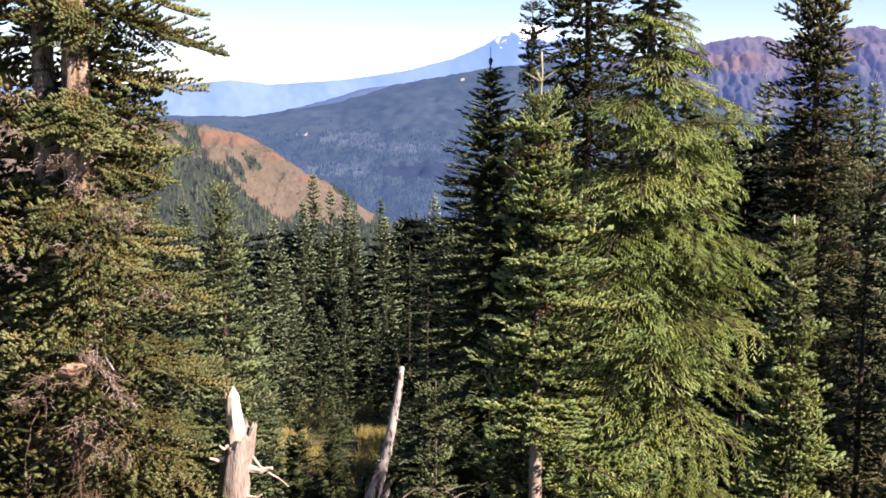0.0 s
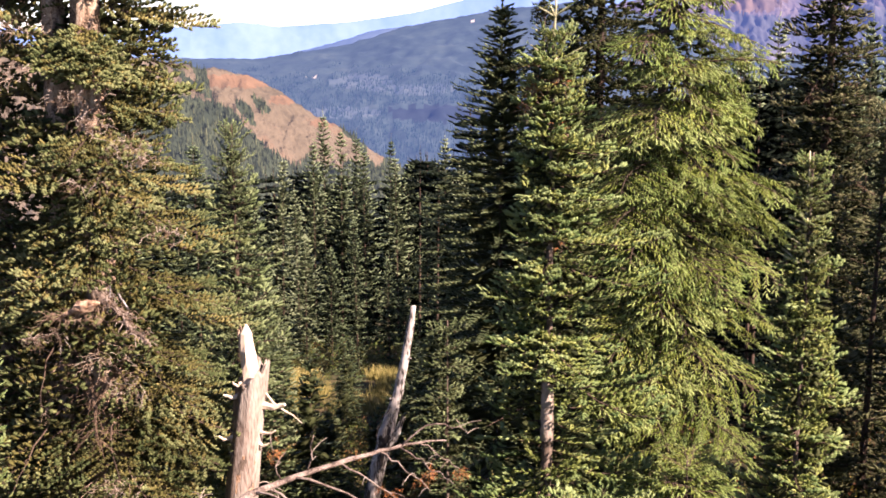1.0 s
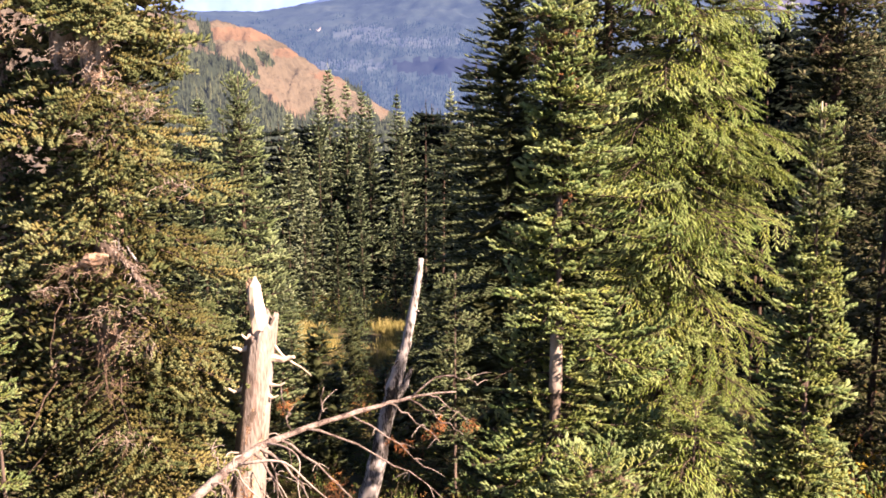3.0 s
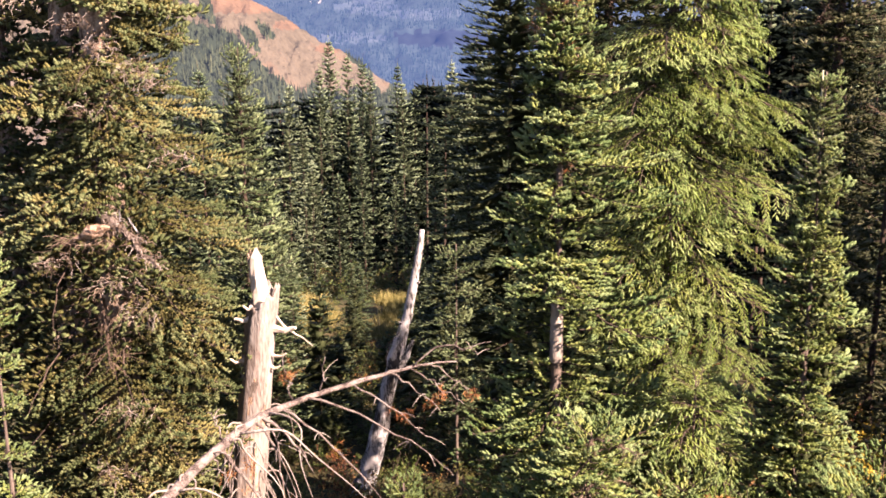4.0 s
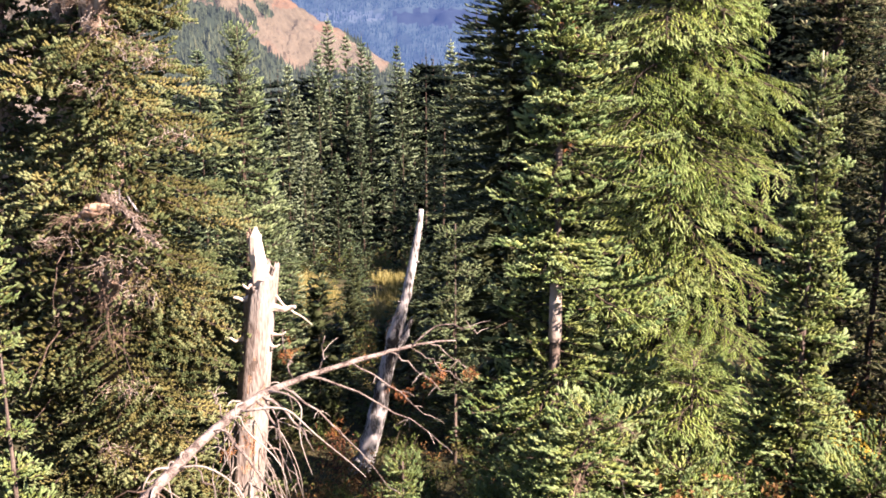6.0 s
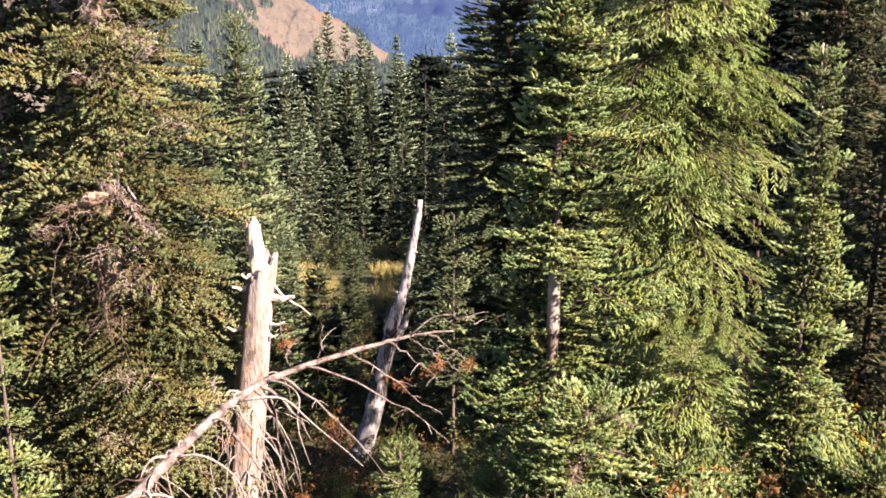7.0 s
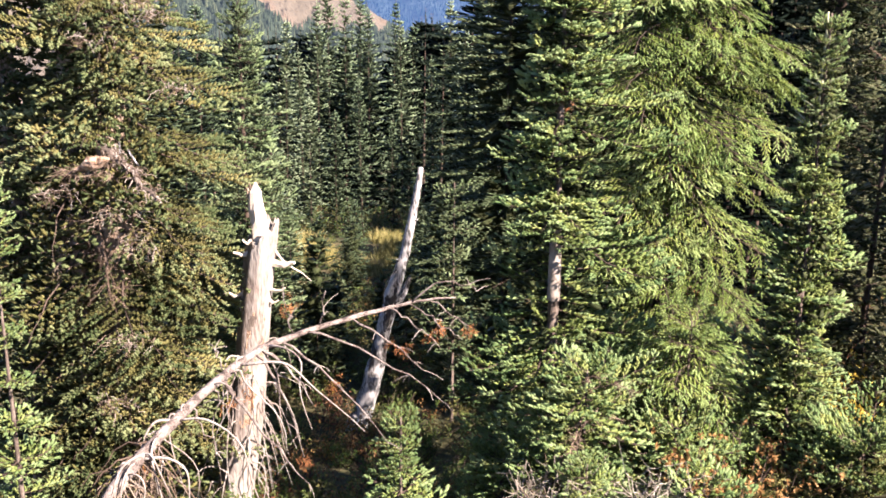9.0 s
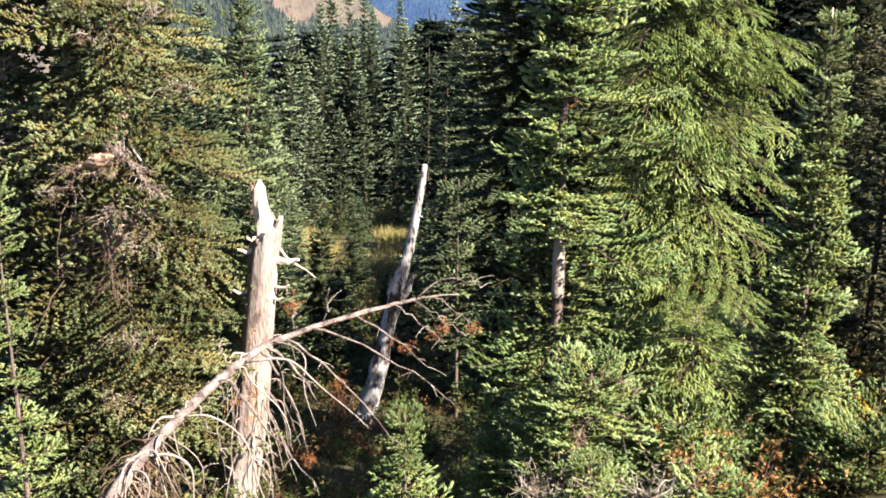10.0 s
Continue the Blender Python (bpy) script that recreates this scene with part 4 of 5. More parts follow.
        q = np.linspace(0, 1, 13)[:, None]
        p = np.array([rng.normal(0, 0.045), 0, 0.02]) * np.sin(q * rng.uniform(5, 9) + rng.random() * 3) * q + a + d * q ** 0.7 + np.array([0, 0, -1]) * ln * q ** 2 + np.array([rng.normal(0, 0.05), 0, 0.07]) * np.sin(q * 3.1)
        part("twig", mesh_of("twig", [(*tube(p - o, np.linspace(0.006 + 0.004 * rng.random(), 0.0026, 13), 5), M_DEAD)], True), log)
    # rusty, matted twigs at the low end
    for i in range(110):
        a = at(0.14 + 0.20 * rng.random())
        e = a + np.array([rng.normal(-0.02, 0.14), rng.normal(0, 0.08), -0.18 - 0.2 * rng.random()])
        part("twig", mesh_of("twig", [(*tube(bent(a, e, -0.05, 6, 0.012, rng) - o, np.linspace(0.005, 0.002, 6), 5), M_DRY)]), log)


build_stump()
build_snag()
build_fallen()


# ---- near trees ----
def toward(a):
    """How squarely a bough at bearing a points at the camera, 1 to -1."""
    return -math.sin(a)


gz = ground_z
# veil: chance for boughs turned to the camera in front of the trunks
veil = random.Random(83)
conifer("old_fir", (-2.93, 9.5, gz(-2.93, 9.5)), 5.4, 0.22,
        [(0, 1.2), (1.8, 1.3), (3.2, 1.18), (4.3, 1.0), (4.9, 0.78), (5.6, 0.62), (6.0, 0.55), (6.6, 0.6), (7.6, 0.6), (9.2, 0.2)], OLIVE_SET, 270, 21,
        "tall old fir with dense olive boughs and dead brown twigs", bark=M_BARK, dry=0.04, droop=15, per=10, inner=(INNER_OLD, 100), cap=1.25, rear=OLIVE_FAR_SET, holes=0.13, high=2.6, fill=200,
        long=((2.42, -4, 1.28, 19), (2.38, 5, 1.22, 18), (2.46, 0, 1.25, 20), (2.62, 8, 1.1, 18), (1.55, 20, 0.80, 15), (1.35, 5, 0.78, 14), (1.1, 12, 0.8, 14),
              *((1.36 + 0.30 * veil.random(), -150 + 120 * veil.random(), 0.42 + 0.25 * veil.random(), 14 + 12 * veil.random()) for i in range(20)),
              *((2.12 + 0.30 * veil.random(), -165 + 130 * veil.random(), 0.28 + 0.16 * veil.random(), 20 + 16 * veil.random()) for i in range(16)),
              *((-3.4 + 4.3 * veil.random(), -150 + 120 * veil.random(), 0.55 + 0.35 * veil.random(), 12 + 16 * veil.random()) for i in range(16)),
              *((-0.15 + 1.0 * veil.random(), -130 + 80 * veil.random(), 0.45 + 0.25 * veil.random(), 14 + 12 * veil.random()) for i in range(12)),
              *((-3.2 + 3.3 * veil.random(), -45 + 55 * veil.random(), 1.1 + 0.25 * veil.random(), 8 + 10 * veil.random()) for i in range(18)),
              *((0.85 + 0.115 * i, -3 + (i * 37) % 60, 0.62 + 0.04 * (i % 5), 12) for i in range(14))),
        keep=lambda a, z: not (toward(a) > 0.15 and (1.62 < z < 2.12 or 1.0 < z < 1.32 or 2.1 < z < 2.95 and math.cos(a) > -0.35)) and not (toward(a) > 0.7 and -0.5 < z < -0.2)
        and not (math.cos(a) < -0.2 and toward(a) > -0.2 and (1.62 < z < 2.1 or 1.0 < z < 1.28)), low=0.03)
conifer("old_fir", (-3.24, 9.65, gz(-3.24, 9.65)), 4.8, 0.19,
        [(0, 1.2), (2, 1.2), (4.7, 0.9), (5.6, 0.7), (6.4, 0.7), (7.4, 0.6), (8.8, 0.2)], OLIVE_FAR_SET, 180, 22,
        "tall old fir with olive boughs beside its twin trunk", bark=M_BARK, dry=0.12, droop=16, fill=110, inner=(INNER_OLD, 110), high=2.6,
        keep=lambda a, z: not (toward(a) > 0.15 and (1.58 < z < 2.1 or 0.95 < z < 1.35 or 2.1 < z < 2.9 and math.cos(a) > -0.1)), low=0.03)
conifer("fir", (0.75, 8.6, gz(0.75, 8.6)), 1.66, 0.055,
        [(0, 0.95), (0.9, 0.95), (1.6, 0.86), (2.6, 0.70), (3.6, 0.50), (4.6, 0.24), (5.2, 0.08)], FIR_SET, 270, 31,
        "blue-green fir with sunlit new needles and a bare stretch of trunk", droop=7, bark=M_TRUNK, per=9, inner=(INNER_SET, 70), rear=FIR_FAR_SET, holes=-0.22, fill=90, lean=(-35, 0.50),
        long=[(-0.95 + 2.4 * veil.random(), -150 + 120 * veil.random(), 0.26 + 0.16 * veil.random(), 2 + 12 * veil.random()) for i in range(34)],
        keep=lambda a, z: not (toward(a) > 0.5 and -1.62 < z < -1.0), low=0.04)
bare = np.array([(0, 0, z) for z in np.linspace(1.9, 2.75, 14)])       # pale sleeve: sunlight on this stretch of its trunk is put into the colour
part("bare_trunk", mesh_of("bare_trunk", [(*tube(bare, np.linspace(0.051, 0.045, 14), 14, 0.06, np.random.default_rng(3), cap=False), M_BARK_GREY)], True), bpy.data.objects["fir"], "pale sleeve of bark, coloured for the sunlit stretch")
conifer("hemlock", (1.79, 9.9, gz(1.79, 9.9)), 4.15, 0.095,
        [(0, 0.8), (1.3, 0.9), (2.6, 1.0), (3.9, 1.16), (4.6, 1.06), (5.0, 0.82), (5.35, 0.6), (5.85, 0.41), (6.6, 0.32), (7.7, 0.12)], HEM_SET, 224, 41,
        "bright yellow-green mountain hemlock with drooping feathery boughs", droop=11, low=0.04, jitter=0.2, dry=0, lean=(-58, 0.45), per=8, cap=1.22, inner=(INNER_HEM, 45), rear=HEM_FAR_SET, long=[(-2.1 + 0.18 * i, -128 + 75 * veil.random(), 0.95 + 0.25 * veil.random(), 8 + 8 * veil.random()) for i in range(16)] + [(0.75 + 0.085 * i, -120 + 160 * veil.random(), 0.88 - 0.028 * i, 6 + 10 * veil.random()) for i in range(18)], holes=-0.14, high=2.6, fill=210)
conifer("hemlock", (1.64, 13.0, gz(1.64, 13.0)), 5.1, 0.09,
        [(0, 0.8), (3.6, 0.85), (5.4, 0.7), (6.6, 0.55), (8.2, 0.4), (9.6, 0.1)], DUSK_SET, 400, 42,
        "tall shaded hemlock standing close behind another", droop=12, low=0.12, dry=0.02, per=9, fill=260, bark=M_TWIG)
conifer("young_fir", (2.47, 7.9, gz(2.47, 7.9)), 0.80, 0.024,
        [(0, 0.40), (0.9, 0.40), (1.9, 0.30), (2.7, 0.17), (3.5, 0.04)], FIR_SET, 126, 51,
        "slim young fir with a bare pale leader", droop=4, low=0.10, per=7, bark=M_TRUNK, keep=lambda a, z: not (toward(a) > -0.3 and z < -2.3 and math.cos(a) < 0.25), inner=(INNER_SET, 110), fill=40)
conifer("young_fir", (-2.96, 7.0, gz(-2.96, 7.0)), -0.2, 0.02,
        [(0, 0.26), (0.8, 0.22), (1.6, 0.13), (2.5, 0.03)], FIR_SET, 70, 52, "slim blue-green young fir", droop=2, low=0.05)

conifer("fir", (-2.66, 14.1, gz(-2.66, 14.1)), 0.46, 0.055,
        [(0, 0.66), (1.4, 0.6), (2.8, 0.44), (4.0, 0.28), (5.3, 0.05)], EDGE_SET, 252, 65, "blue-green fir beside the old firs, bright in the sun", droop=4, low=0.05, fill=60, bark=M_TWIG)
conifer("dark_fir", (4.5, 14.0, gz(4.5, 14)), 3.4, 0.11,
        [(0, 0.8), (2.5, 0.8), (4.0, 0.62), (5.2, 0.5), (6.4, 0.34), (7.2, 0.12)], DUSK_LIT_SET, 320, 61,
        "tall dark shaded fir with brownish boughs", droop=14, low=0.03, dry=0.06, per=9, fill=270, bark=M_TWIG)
# its dark colours also stand in for the shaded side of the near fir
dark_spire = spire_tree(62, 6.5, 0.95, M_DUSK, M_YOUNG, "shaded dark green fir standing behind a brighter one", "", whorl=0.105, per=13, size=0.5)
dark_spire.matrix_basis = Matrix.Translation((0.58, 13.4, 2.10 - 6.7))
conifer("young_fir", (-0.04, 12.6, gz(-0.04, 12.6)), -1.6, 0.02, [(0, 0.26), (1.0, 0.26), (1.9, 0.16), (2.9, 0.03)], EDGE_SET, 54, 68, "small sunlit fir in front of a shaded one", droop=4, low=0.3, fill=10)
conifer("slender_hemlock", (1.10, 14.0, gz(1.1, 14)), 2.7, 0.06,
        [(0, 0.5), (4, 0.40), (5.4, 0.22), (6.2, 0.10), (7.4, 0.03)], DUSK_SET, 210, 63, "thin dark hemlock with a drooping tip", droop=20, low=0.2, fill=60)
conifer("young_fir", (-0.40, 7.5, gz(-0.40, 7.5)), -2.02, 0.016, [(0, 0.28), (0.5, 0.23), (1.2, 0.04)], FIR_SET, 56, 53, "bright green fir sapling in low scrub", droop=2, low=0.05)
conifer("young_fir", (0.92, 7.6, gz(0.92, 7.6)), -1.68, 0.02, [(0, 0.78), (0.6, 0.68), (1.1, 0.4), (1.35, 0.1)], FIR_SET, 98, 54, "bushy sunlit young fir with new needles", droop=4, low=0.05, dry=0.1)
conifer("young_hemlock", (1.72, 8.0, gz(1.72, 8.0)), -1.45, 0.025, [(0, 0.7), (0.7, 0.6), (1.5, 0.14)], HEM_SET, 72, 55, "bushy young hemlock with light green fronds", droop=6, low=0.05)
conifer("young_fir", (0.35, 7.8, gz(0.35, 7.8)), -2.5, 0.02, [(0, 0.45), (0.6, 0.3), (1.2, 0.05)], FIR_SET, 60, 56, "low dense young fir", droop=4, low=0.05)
conifer("fir", (3.5, 10.6, gz(3.5, 10.6)), 0.3, 0.04, [(0, 0.6), (1, 0.55), (2.2, 0.3), (3, 0.05)], DUSK_LIT_SET, 110, 57, "shaded green fir at the edge of the wood", droop=4, low=0.05, fill=40, bark=M_TWIG)
conifer("fir", (4.1, 11.0, gz(4.1, 11.0)), 0.9, 0.04, [(0, 0.6), (1, 0.55), (2.4, 0.3), (3.4, 0.05)], DUSK_LIT_SET, 110, 58, "shaded green fir at the edge of the wood", droop=4, low=0.05, fill=40, bark=M_TWIG)

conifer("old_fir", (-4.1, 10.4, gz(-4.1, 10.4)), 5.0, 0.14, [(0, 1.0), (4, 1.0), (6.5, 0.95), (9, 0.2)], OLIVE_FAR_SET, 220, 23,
        "old fir with olive boughs in a tight clump", bark=M_BARK, dry=0.08, droop=14, low=0.08, per=10, fill=260)

def rusty(tree, spots):
    """Boughs that died with their red-brown needles on: height, bearing, length."""
    base = tree.matrix_basis.translation
    for i, (z, a, L) in enumerate(spots):
        me = dry_bough_mesh("rusty_bough", 300 + i, L, M_RUST)
        part("rusty_bough", me, tree, "dead bough with rust-red needles", Matrix.Translation((0, 0, z - base.z)) @ pose(0, 0, 0, 0, 10, a))


rusty(bpy.data.objects["fir"], ((1.28, 215, 0.20), (1.18, 200, 0.22), (1.32, -60, 0.14), (0.95, -50, 0.18), (0.2, -75, 0.25)))
rusty(bpy.data.objects["hemlock"], ((-0.55, -100, 0.4), (-0.45, -70, 0.4), (-0.62, -120, 0.35), (-1.5, -60, 0.7), (0.1, -110, 0.4)))


M_SHOOT = ramp_material("pale_young_shoot", [(0.3, (0.22, 0.22, 0.12)), (0.8, (0.42, 0.40, 0.26))], scale=20, rough=0.8)


def leader(tree, x, y, z, length, whorls, seed):
    """The bare pale leading shoot of a fir with whorls of short side shoots: (height below the tip, reach)."""
    rng = np.random.default_rng(seed)
    o = np.array(tree.matrix_basis.translation)
    tip = np.array([x, y, z])
    lead = part("leader", mesh_of("leader", [(*tube(bent(tip - (0, 0, length), tip, 0.0, 6, 0.004, rng) - o, np.linspace(0.012, 0.006, 6), 6), M_SHOOT)], True), tree, "pale bare leading shoot")
    for down, reach in whorls:
        for j in range(5):
            a = j * 1.26 + rng.normal(0, 0.2) + down * 9
            s = tip - (0, 0, down)
            e = s + reach * np.array([math.cos(a), math.sin(a), 0.55 + rng.normal(0, 0.1)])
            p = bent(s, e, 0.0, 5)
            part("shoot", mesh_of("shoot", [(*tube(p - o, np.linspace(0.008, 0.005, 5), 5), M_SHOOT),
                                            (*brush(rng, np.repeat(p[1:] - o, 2, 0), np.tile((e - s) / reach, (8, 1)), np.full(8, 0.03), 6, 0.022, 0.005), M_FIR_TIP)]), lead)


leader(bpy.data.objects["fir"], 0.76, 8.6, 1.93, 0.75, ((0.22, 0.12), (0.40, 0.16), (0.55, 0.2)), 5)
leader(bpy.data.objects["young_fir"], 2.445, 7.9, 0.81, 0.9, ((0.22, 0.07), (0.34, 0.09), (0.5, 0.12), (0.66, 0.13), (0.8, 0.16)), 6)


def hanging_twigs(tree, spots, seed):
    """Tangles of bare tan twigs hung in the crown: place and size."""
    rng = np.random.default_rng(seed)
    o = np.array(tree.matrix_basis.translation)
    for x, y, z, size in spots:
        groups = []
        for i in range(46):
            a = np.array([x, y, z]) + rng.normal(0, 0.36, 3) * (size, size * 0.5, size * 0.4)
            e = a + np.array([rng.normal(0, 0.22), rng.normal(-0.12, 0.2), rng.normal(-0.12, 0.16)]) * size
            groups.append((*tube(bent(a, e, -0.05 * size * rng.random(), 5, 0.010, rng) - o, np.linspace(0.0028, 0.0012, 5), 4, cap=False), M_DRY if i % 3 else M_BARK_GREY))
        tagged(part("twig_tangle", mesh_of("twig_tangle", groups), tree, "hanging tangle of bare tan twigs"), kind="stuff")


hanging_twigs(bpy.data.objects["old_fir"], ((-2.68, 8.72, 0.92, 0.25), (-2.45, 8.68, 0.78, 0.32), (-2.33, 8.72, 0.66, 0.22), (-2.72, 8.62, 0.48, 0.26), (-2.84, 8.68, 1.12, 0.2),
                                            (-2.67, 8.55, -0.85, 0.26), (-2.5, 8.55, -1.05, 0.32), (-3.05, 8.55, -0.68, 0.26), (-2.72, 8.36, -2.35, 0.25), (-3.22, 8.6, 1.65, 0.32),
                                            (-3.32, 8.6, 1.3, 0.28), (-2.6, 8.45, -1.85, 0.22), (-2.2, 8.75, 0.1, 0.22)), 61)


# broken grey limb and pale torn wood in the old fir
def build_limb():
    rng = np.random.default_rng(44)
    tree = bpy.data.objects["old_fir"]
    o = np.array(tree.matrix_basis.translation)
    p = bent((-2.86, 8.95, -0.44), (-2.30, 8.50, -0.72), -0.07, 12, 0.02, rng)
    limb = part("broken_limb", mesh_of("broken_limb", [(*tube(p - o, np.linspace(0.036, 0.016, 12), 8, 0.35, rng), M_TRUNK)]), tree, "grey broken limb matted with dead twigs")
    for i in range(170):                                # matted dead twigs along it
        a = p[rng.integers(1, 12)] + rng.normal(0, 0.024, 3)
        e = a + np.array([rng.normal(0.02, 0.032), rng.normal(-0.03, 0.03), rng.normal(-0.012, 0.026)])
        part("twig", mesh_of("twig", [(*tube(bent(a, e, -0.015, 4, 0.008, rng) - o, np.linspace(0.005, 0.002, 4), 4), M_DRY if rng.random() < 0.5 else M_BARK_GREY)]), limb)
    for i in range(60):                                 # brown brush below the torn wood
        a = np.array([-3.02 + 0.35 * rng.random(), 8.62 + rng.normal(0, 0.05), -0.50 - 0.06 * rng.random()])
        e = a + np.array([rng.normal(-0.06, 0.06), rng.normal(-0.03, 0.05), rng.normal(-0.03, 0.04)])
        part("twig", mesh_of("twig", [(*tube(bent(a, e, -0.02, 4, 0.01, rng) - o, np.linspace(0.0032, 0.0014, 4), 4), M_DRY)]), limb)
    torn = bent((-3.02, 8.62, -0.56), (-2.64, 8.50, -0.40), -0.02, 10, 0.008, rng)
    part("torn_wood", mesh_of("torn_wood", [(*tube(torn - o, [0.004, 0.010, 0.016, 0.022, 0.034, 0.046, 0.050, 0.044, 0.030, 0.008], 10, 0.25, rng), M_FLAKE)]), limb, "pale torn wood")
    for a, e, r in (((-2.50, 8.52, -0.33), (-2.42, 8.50, -0.45), 0.010), ((-2.56, 8.52, -0.27), (-2.555, 8.5, -0.36), 0.008)):
        part("stick", mesh_of("stick", [(*tube(bent(a, e, 0.005, 5) - o, np.linspace(r * 0.8, r * 0.6, 5), 5), M_DEAD_GREY)]), limb, "bleached broken stick")


build_limb()
conifer("fir", (4.0, 9.2, gz(4.0, 9.2)), -0.4, 0.04, [(0, 0.55), (1, 0.5), (2.2, 0.1)], DUSK_LIT_SET, 84, 59, "green fir beside yellow scrub", droop=4, low=0.05)
conifer("young_fir", (1.58, 7.6, gz(1.58, 7.6)), -2.12, 0.016, [(0, 0.5), (0.5, 0.42), (1.0, 0.05)], FIR_SET, 56, 66, "low bushy young fir in front of rusty scrub", droop=3, low=0.05, fill=12)
conifer("young_fir", (0.86, 6.9, gz(0.86, 6.9)), -2.05, 0.014, [(0, 0.36), (0.35, 0.28), (0.7, 0.04)], FIR_SET, 40, 69, "low bushy young fir among dead twigs", droop=3, low=0.05)
conifer("young_fir", (1.62, 6.8, gz(1.62, 6.8)), -2.12, 0.014, [(0, 0.34), (0.3, 0.26), (0.55, 0.04)], FIR_SET, 34, 70, "low bushy young fir among dead twigs", droop=3, low=0.05)
conifer("young_fir", (2.86, 7.4, gz(2.86, 7.4)), -2.1, 0.016, [(0, 0.5), (0.5, 0.42), (1.1, 0.05)], FIR_SET, 56, 67, "low bushy young fir beside yellow leaves", droop=3, low=0.05, fill=12)
conifer("young_fir", (2.95, 7.9, gz(2.95, 7.9)), -2.3, 0.02, [(0, 0.35), (0.5, 0.28), (1.0, 0.06)], FIR_SET, 42, 64, "low dark green young fir in scrub", droop=4, low=0.05)

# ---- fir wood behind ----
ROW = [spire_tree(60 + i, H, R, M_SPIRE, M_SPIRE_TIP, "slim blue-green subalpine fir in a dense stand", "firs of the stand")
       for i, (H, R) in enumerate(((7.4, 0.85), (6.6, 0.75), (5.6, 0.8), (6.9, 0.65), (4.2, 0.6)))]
ROW += [spire_tree(70 + i, H, R, M_DEEP, M_DEEP, "slim fir deep in the stand, coloured near black for shade", "firs of the stand", whorl=0.55, per=5, size=2.2, needles=0, sides=3)
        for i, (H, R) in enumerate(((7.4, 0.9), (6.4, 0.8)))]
HEIGHTS = (7.4, 6.6, 5.6, 6.9, 4.2, 7.4, 6.4)


def stand(x, y, top, kind, seed):
    rng = random.Random(seed)
    g = ground_z(x, y)
    s = (top - g) / (HEIGHTS[kind] * 1.03)
    t = copy_thing(ROW[kind], Matrix.Translation((x, y, g)) @ pose(0, 0, 0, rng.uniform(-1.5, 1.5), rng.uniform(-1.5, 1.5), rng.uniform(0, 360)))
    w = (0.66 if kind < 4 else 0.72 if kind == 4 else 1.15) * (s * rng.uniform(0.9, 1.1) if s < 1.4 else 1.2)
    t.scale = (w, w, s)
    return t


for i, (x, y, top, kind) in enumerate(((-4.65, 42, -1.3, 0), (-3.62, 42, -2.1, 1), (-2.32, 40, -2.1, 3), (-1.7, 36, -2.2, 1), (-1.1, 38, -2.3, 5), (-0.24, 41, -2.1, 3),
                                       (-0.61, 30, -2.64, 3), (-6.0, 40, -2.8, 2), (-3.9, 40, -1.8, 3), (-2.8, 37, -2.08, 1), (-1.5, 39, -2.78, 2), (-4.83, 40, -2.15, 1), (-5.15, 30, -3.07, 4), (-3.69, 28.5, -3.47, 4), (-3.8, 23, -3.34, 4), (-1.6, 29, -4.18, 4), (-1.81, 20, -3.8, 4), (-0.15, 21, -3.89, 4), (-2.68, 18, -3.13, 4), (-4.58, 34, -2.97, 1), (-2.33, 28, -2.84, 3), (-3.1, 29, -3.9, 4),
                                       (0.3, 34, -2.2, 0), (0.7, 28, -1.6, 1), (-5.3, 30, -3.6, 1), (-6.8, 36, -3.2, 0),
                                       (-7.6, 44, -3.6, 1), (-3.9, 22, -3.7, 2), (-2.05, 20, -5.0, 4), (-0.62, 21, -4.2, 4),
                                       # the first four, hidden by the near firs, are added to shade the ground
                                       (0.9, 18, -1.9, 1), (1.5, 19, -1.6, 3), (1.9, 23, -2.0, 0), (2.2, 25, -1.6, 1), (6.6, 24, 2.0, 0), (5.2, 20, 1.0, 1), (6.3, 26, 1.5, 0), (7.0, 20, 1.8, 3), (8.2, 22, 2.0, 0), (6.49, 18, 1.9, 3), (5.0, 17, -0.3, 2))):
    stand(x, y, top, kind, i)
for i, (x, y, top) in enumerate(((6.2, 9.0, 3.2), (7.3, 10.9, 3.0), (7.0, 8.4, 3.4))):   # unseen firs beyond the right edge, added to shade the firs there
    stand(x, y, top, 6, 700 + i)
for i, t in enumerate(ROW):
    x, y = ((-8.5, 38), (-9.5, 33), (1.8, 42), (2.9, 40), (-7.2, 30), (3.6, 47), (-9.8, 46))[i]
    t.matrix_basis = Matrix.Translation((x, y, ground_z(x, y)))
SAPLING = spire_tree(90, 1.6, 0.34, M_DUSK, M_YOUNG, "small fir sapling at the foot of the stand", "fir saplings", whorl=0.13, per=6, size=0.55, needles=0, sides=3)
SAPLING.matrix_basis = Matrix.Translation((-3.3, 15.0, ground_z(-3.3, 15.0)))
sap = random.Random(31)


def in_clearing(x, y):
    """The two grassy glades between the saplings, cut as wedges along the camera's sight lines."""
    return 17.0 < y < 28 and (-0.152 < x / y < -0.108 or -0.086 < x / y < -0.054)


for i in range(78):                                    # saplings at the foot of the stand
    y = sap.uniform(13.5, 27)
    x = sap.uniform(-0.21, 0.03) * y
    if in_clearing(x, y):
        continue
    t = copy_thing(SAPLING, Matrix.Translation((x, y, ground_z(x, y))) @ pose(0, 0, 0, sap.uniform(-3, 3), sap.uniform(-3, 3), sap.uniform(0, 360)))
    f = sap.uniform(0.4, 1.35) if not (-0.15 < x / y < -0.02 and y > 16) else sap.uniform(0.5, 0.95)
    t.scale = (f, f, f * sap.uniform(0.9, 1.2))
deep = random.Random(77)
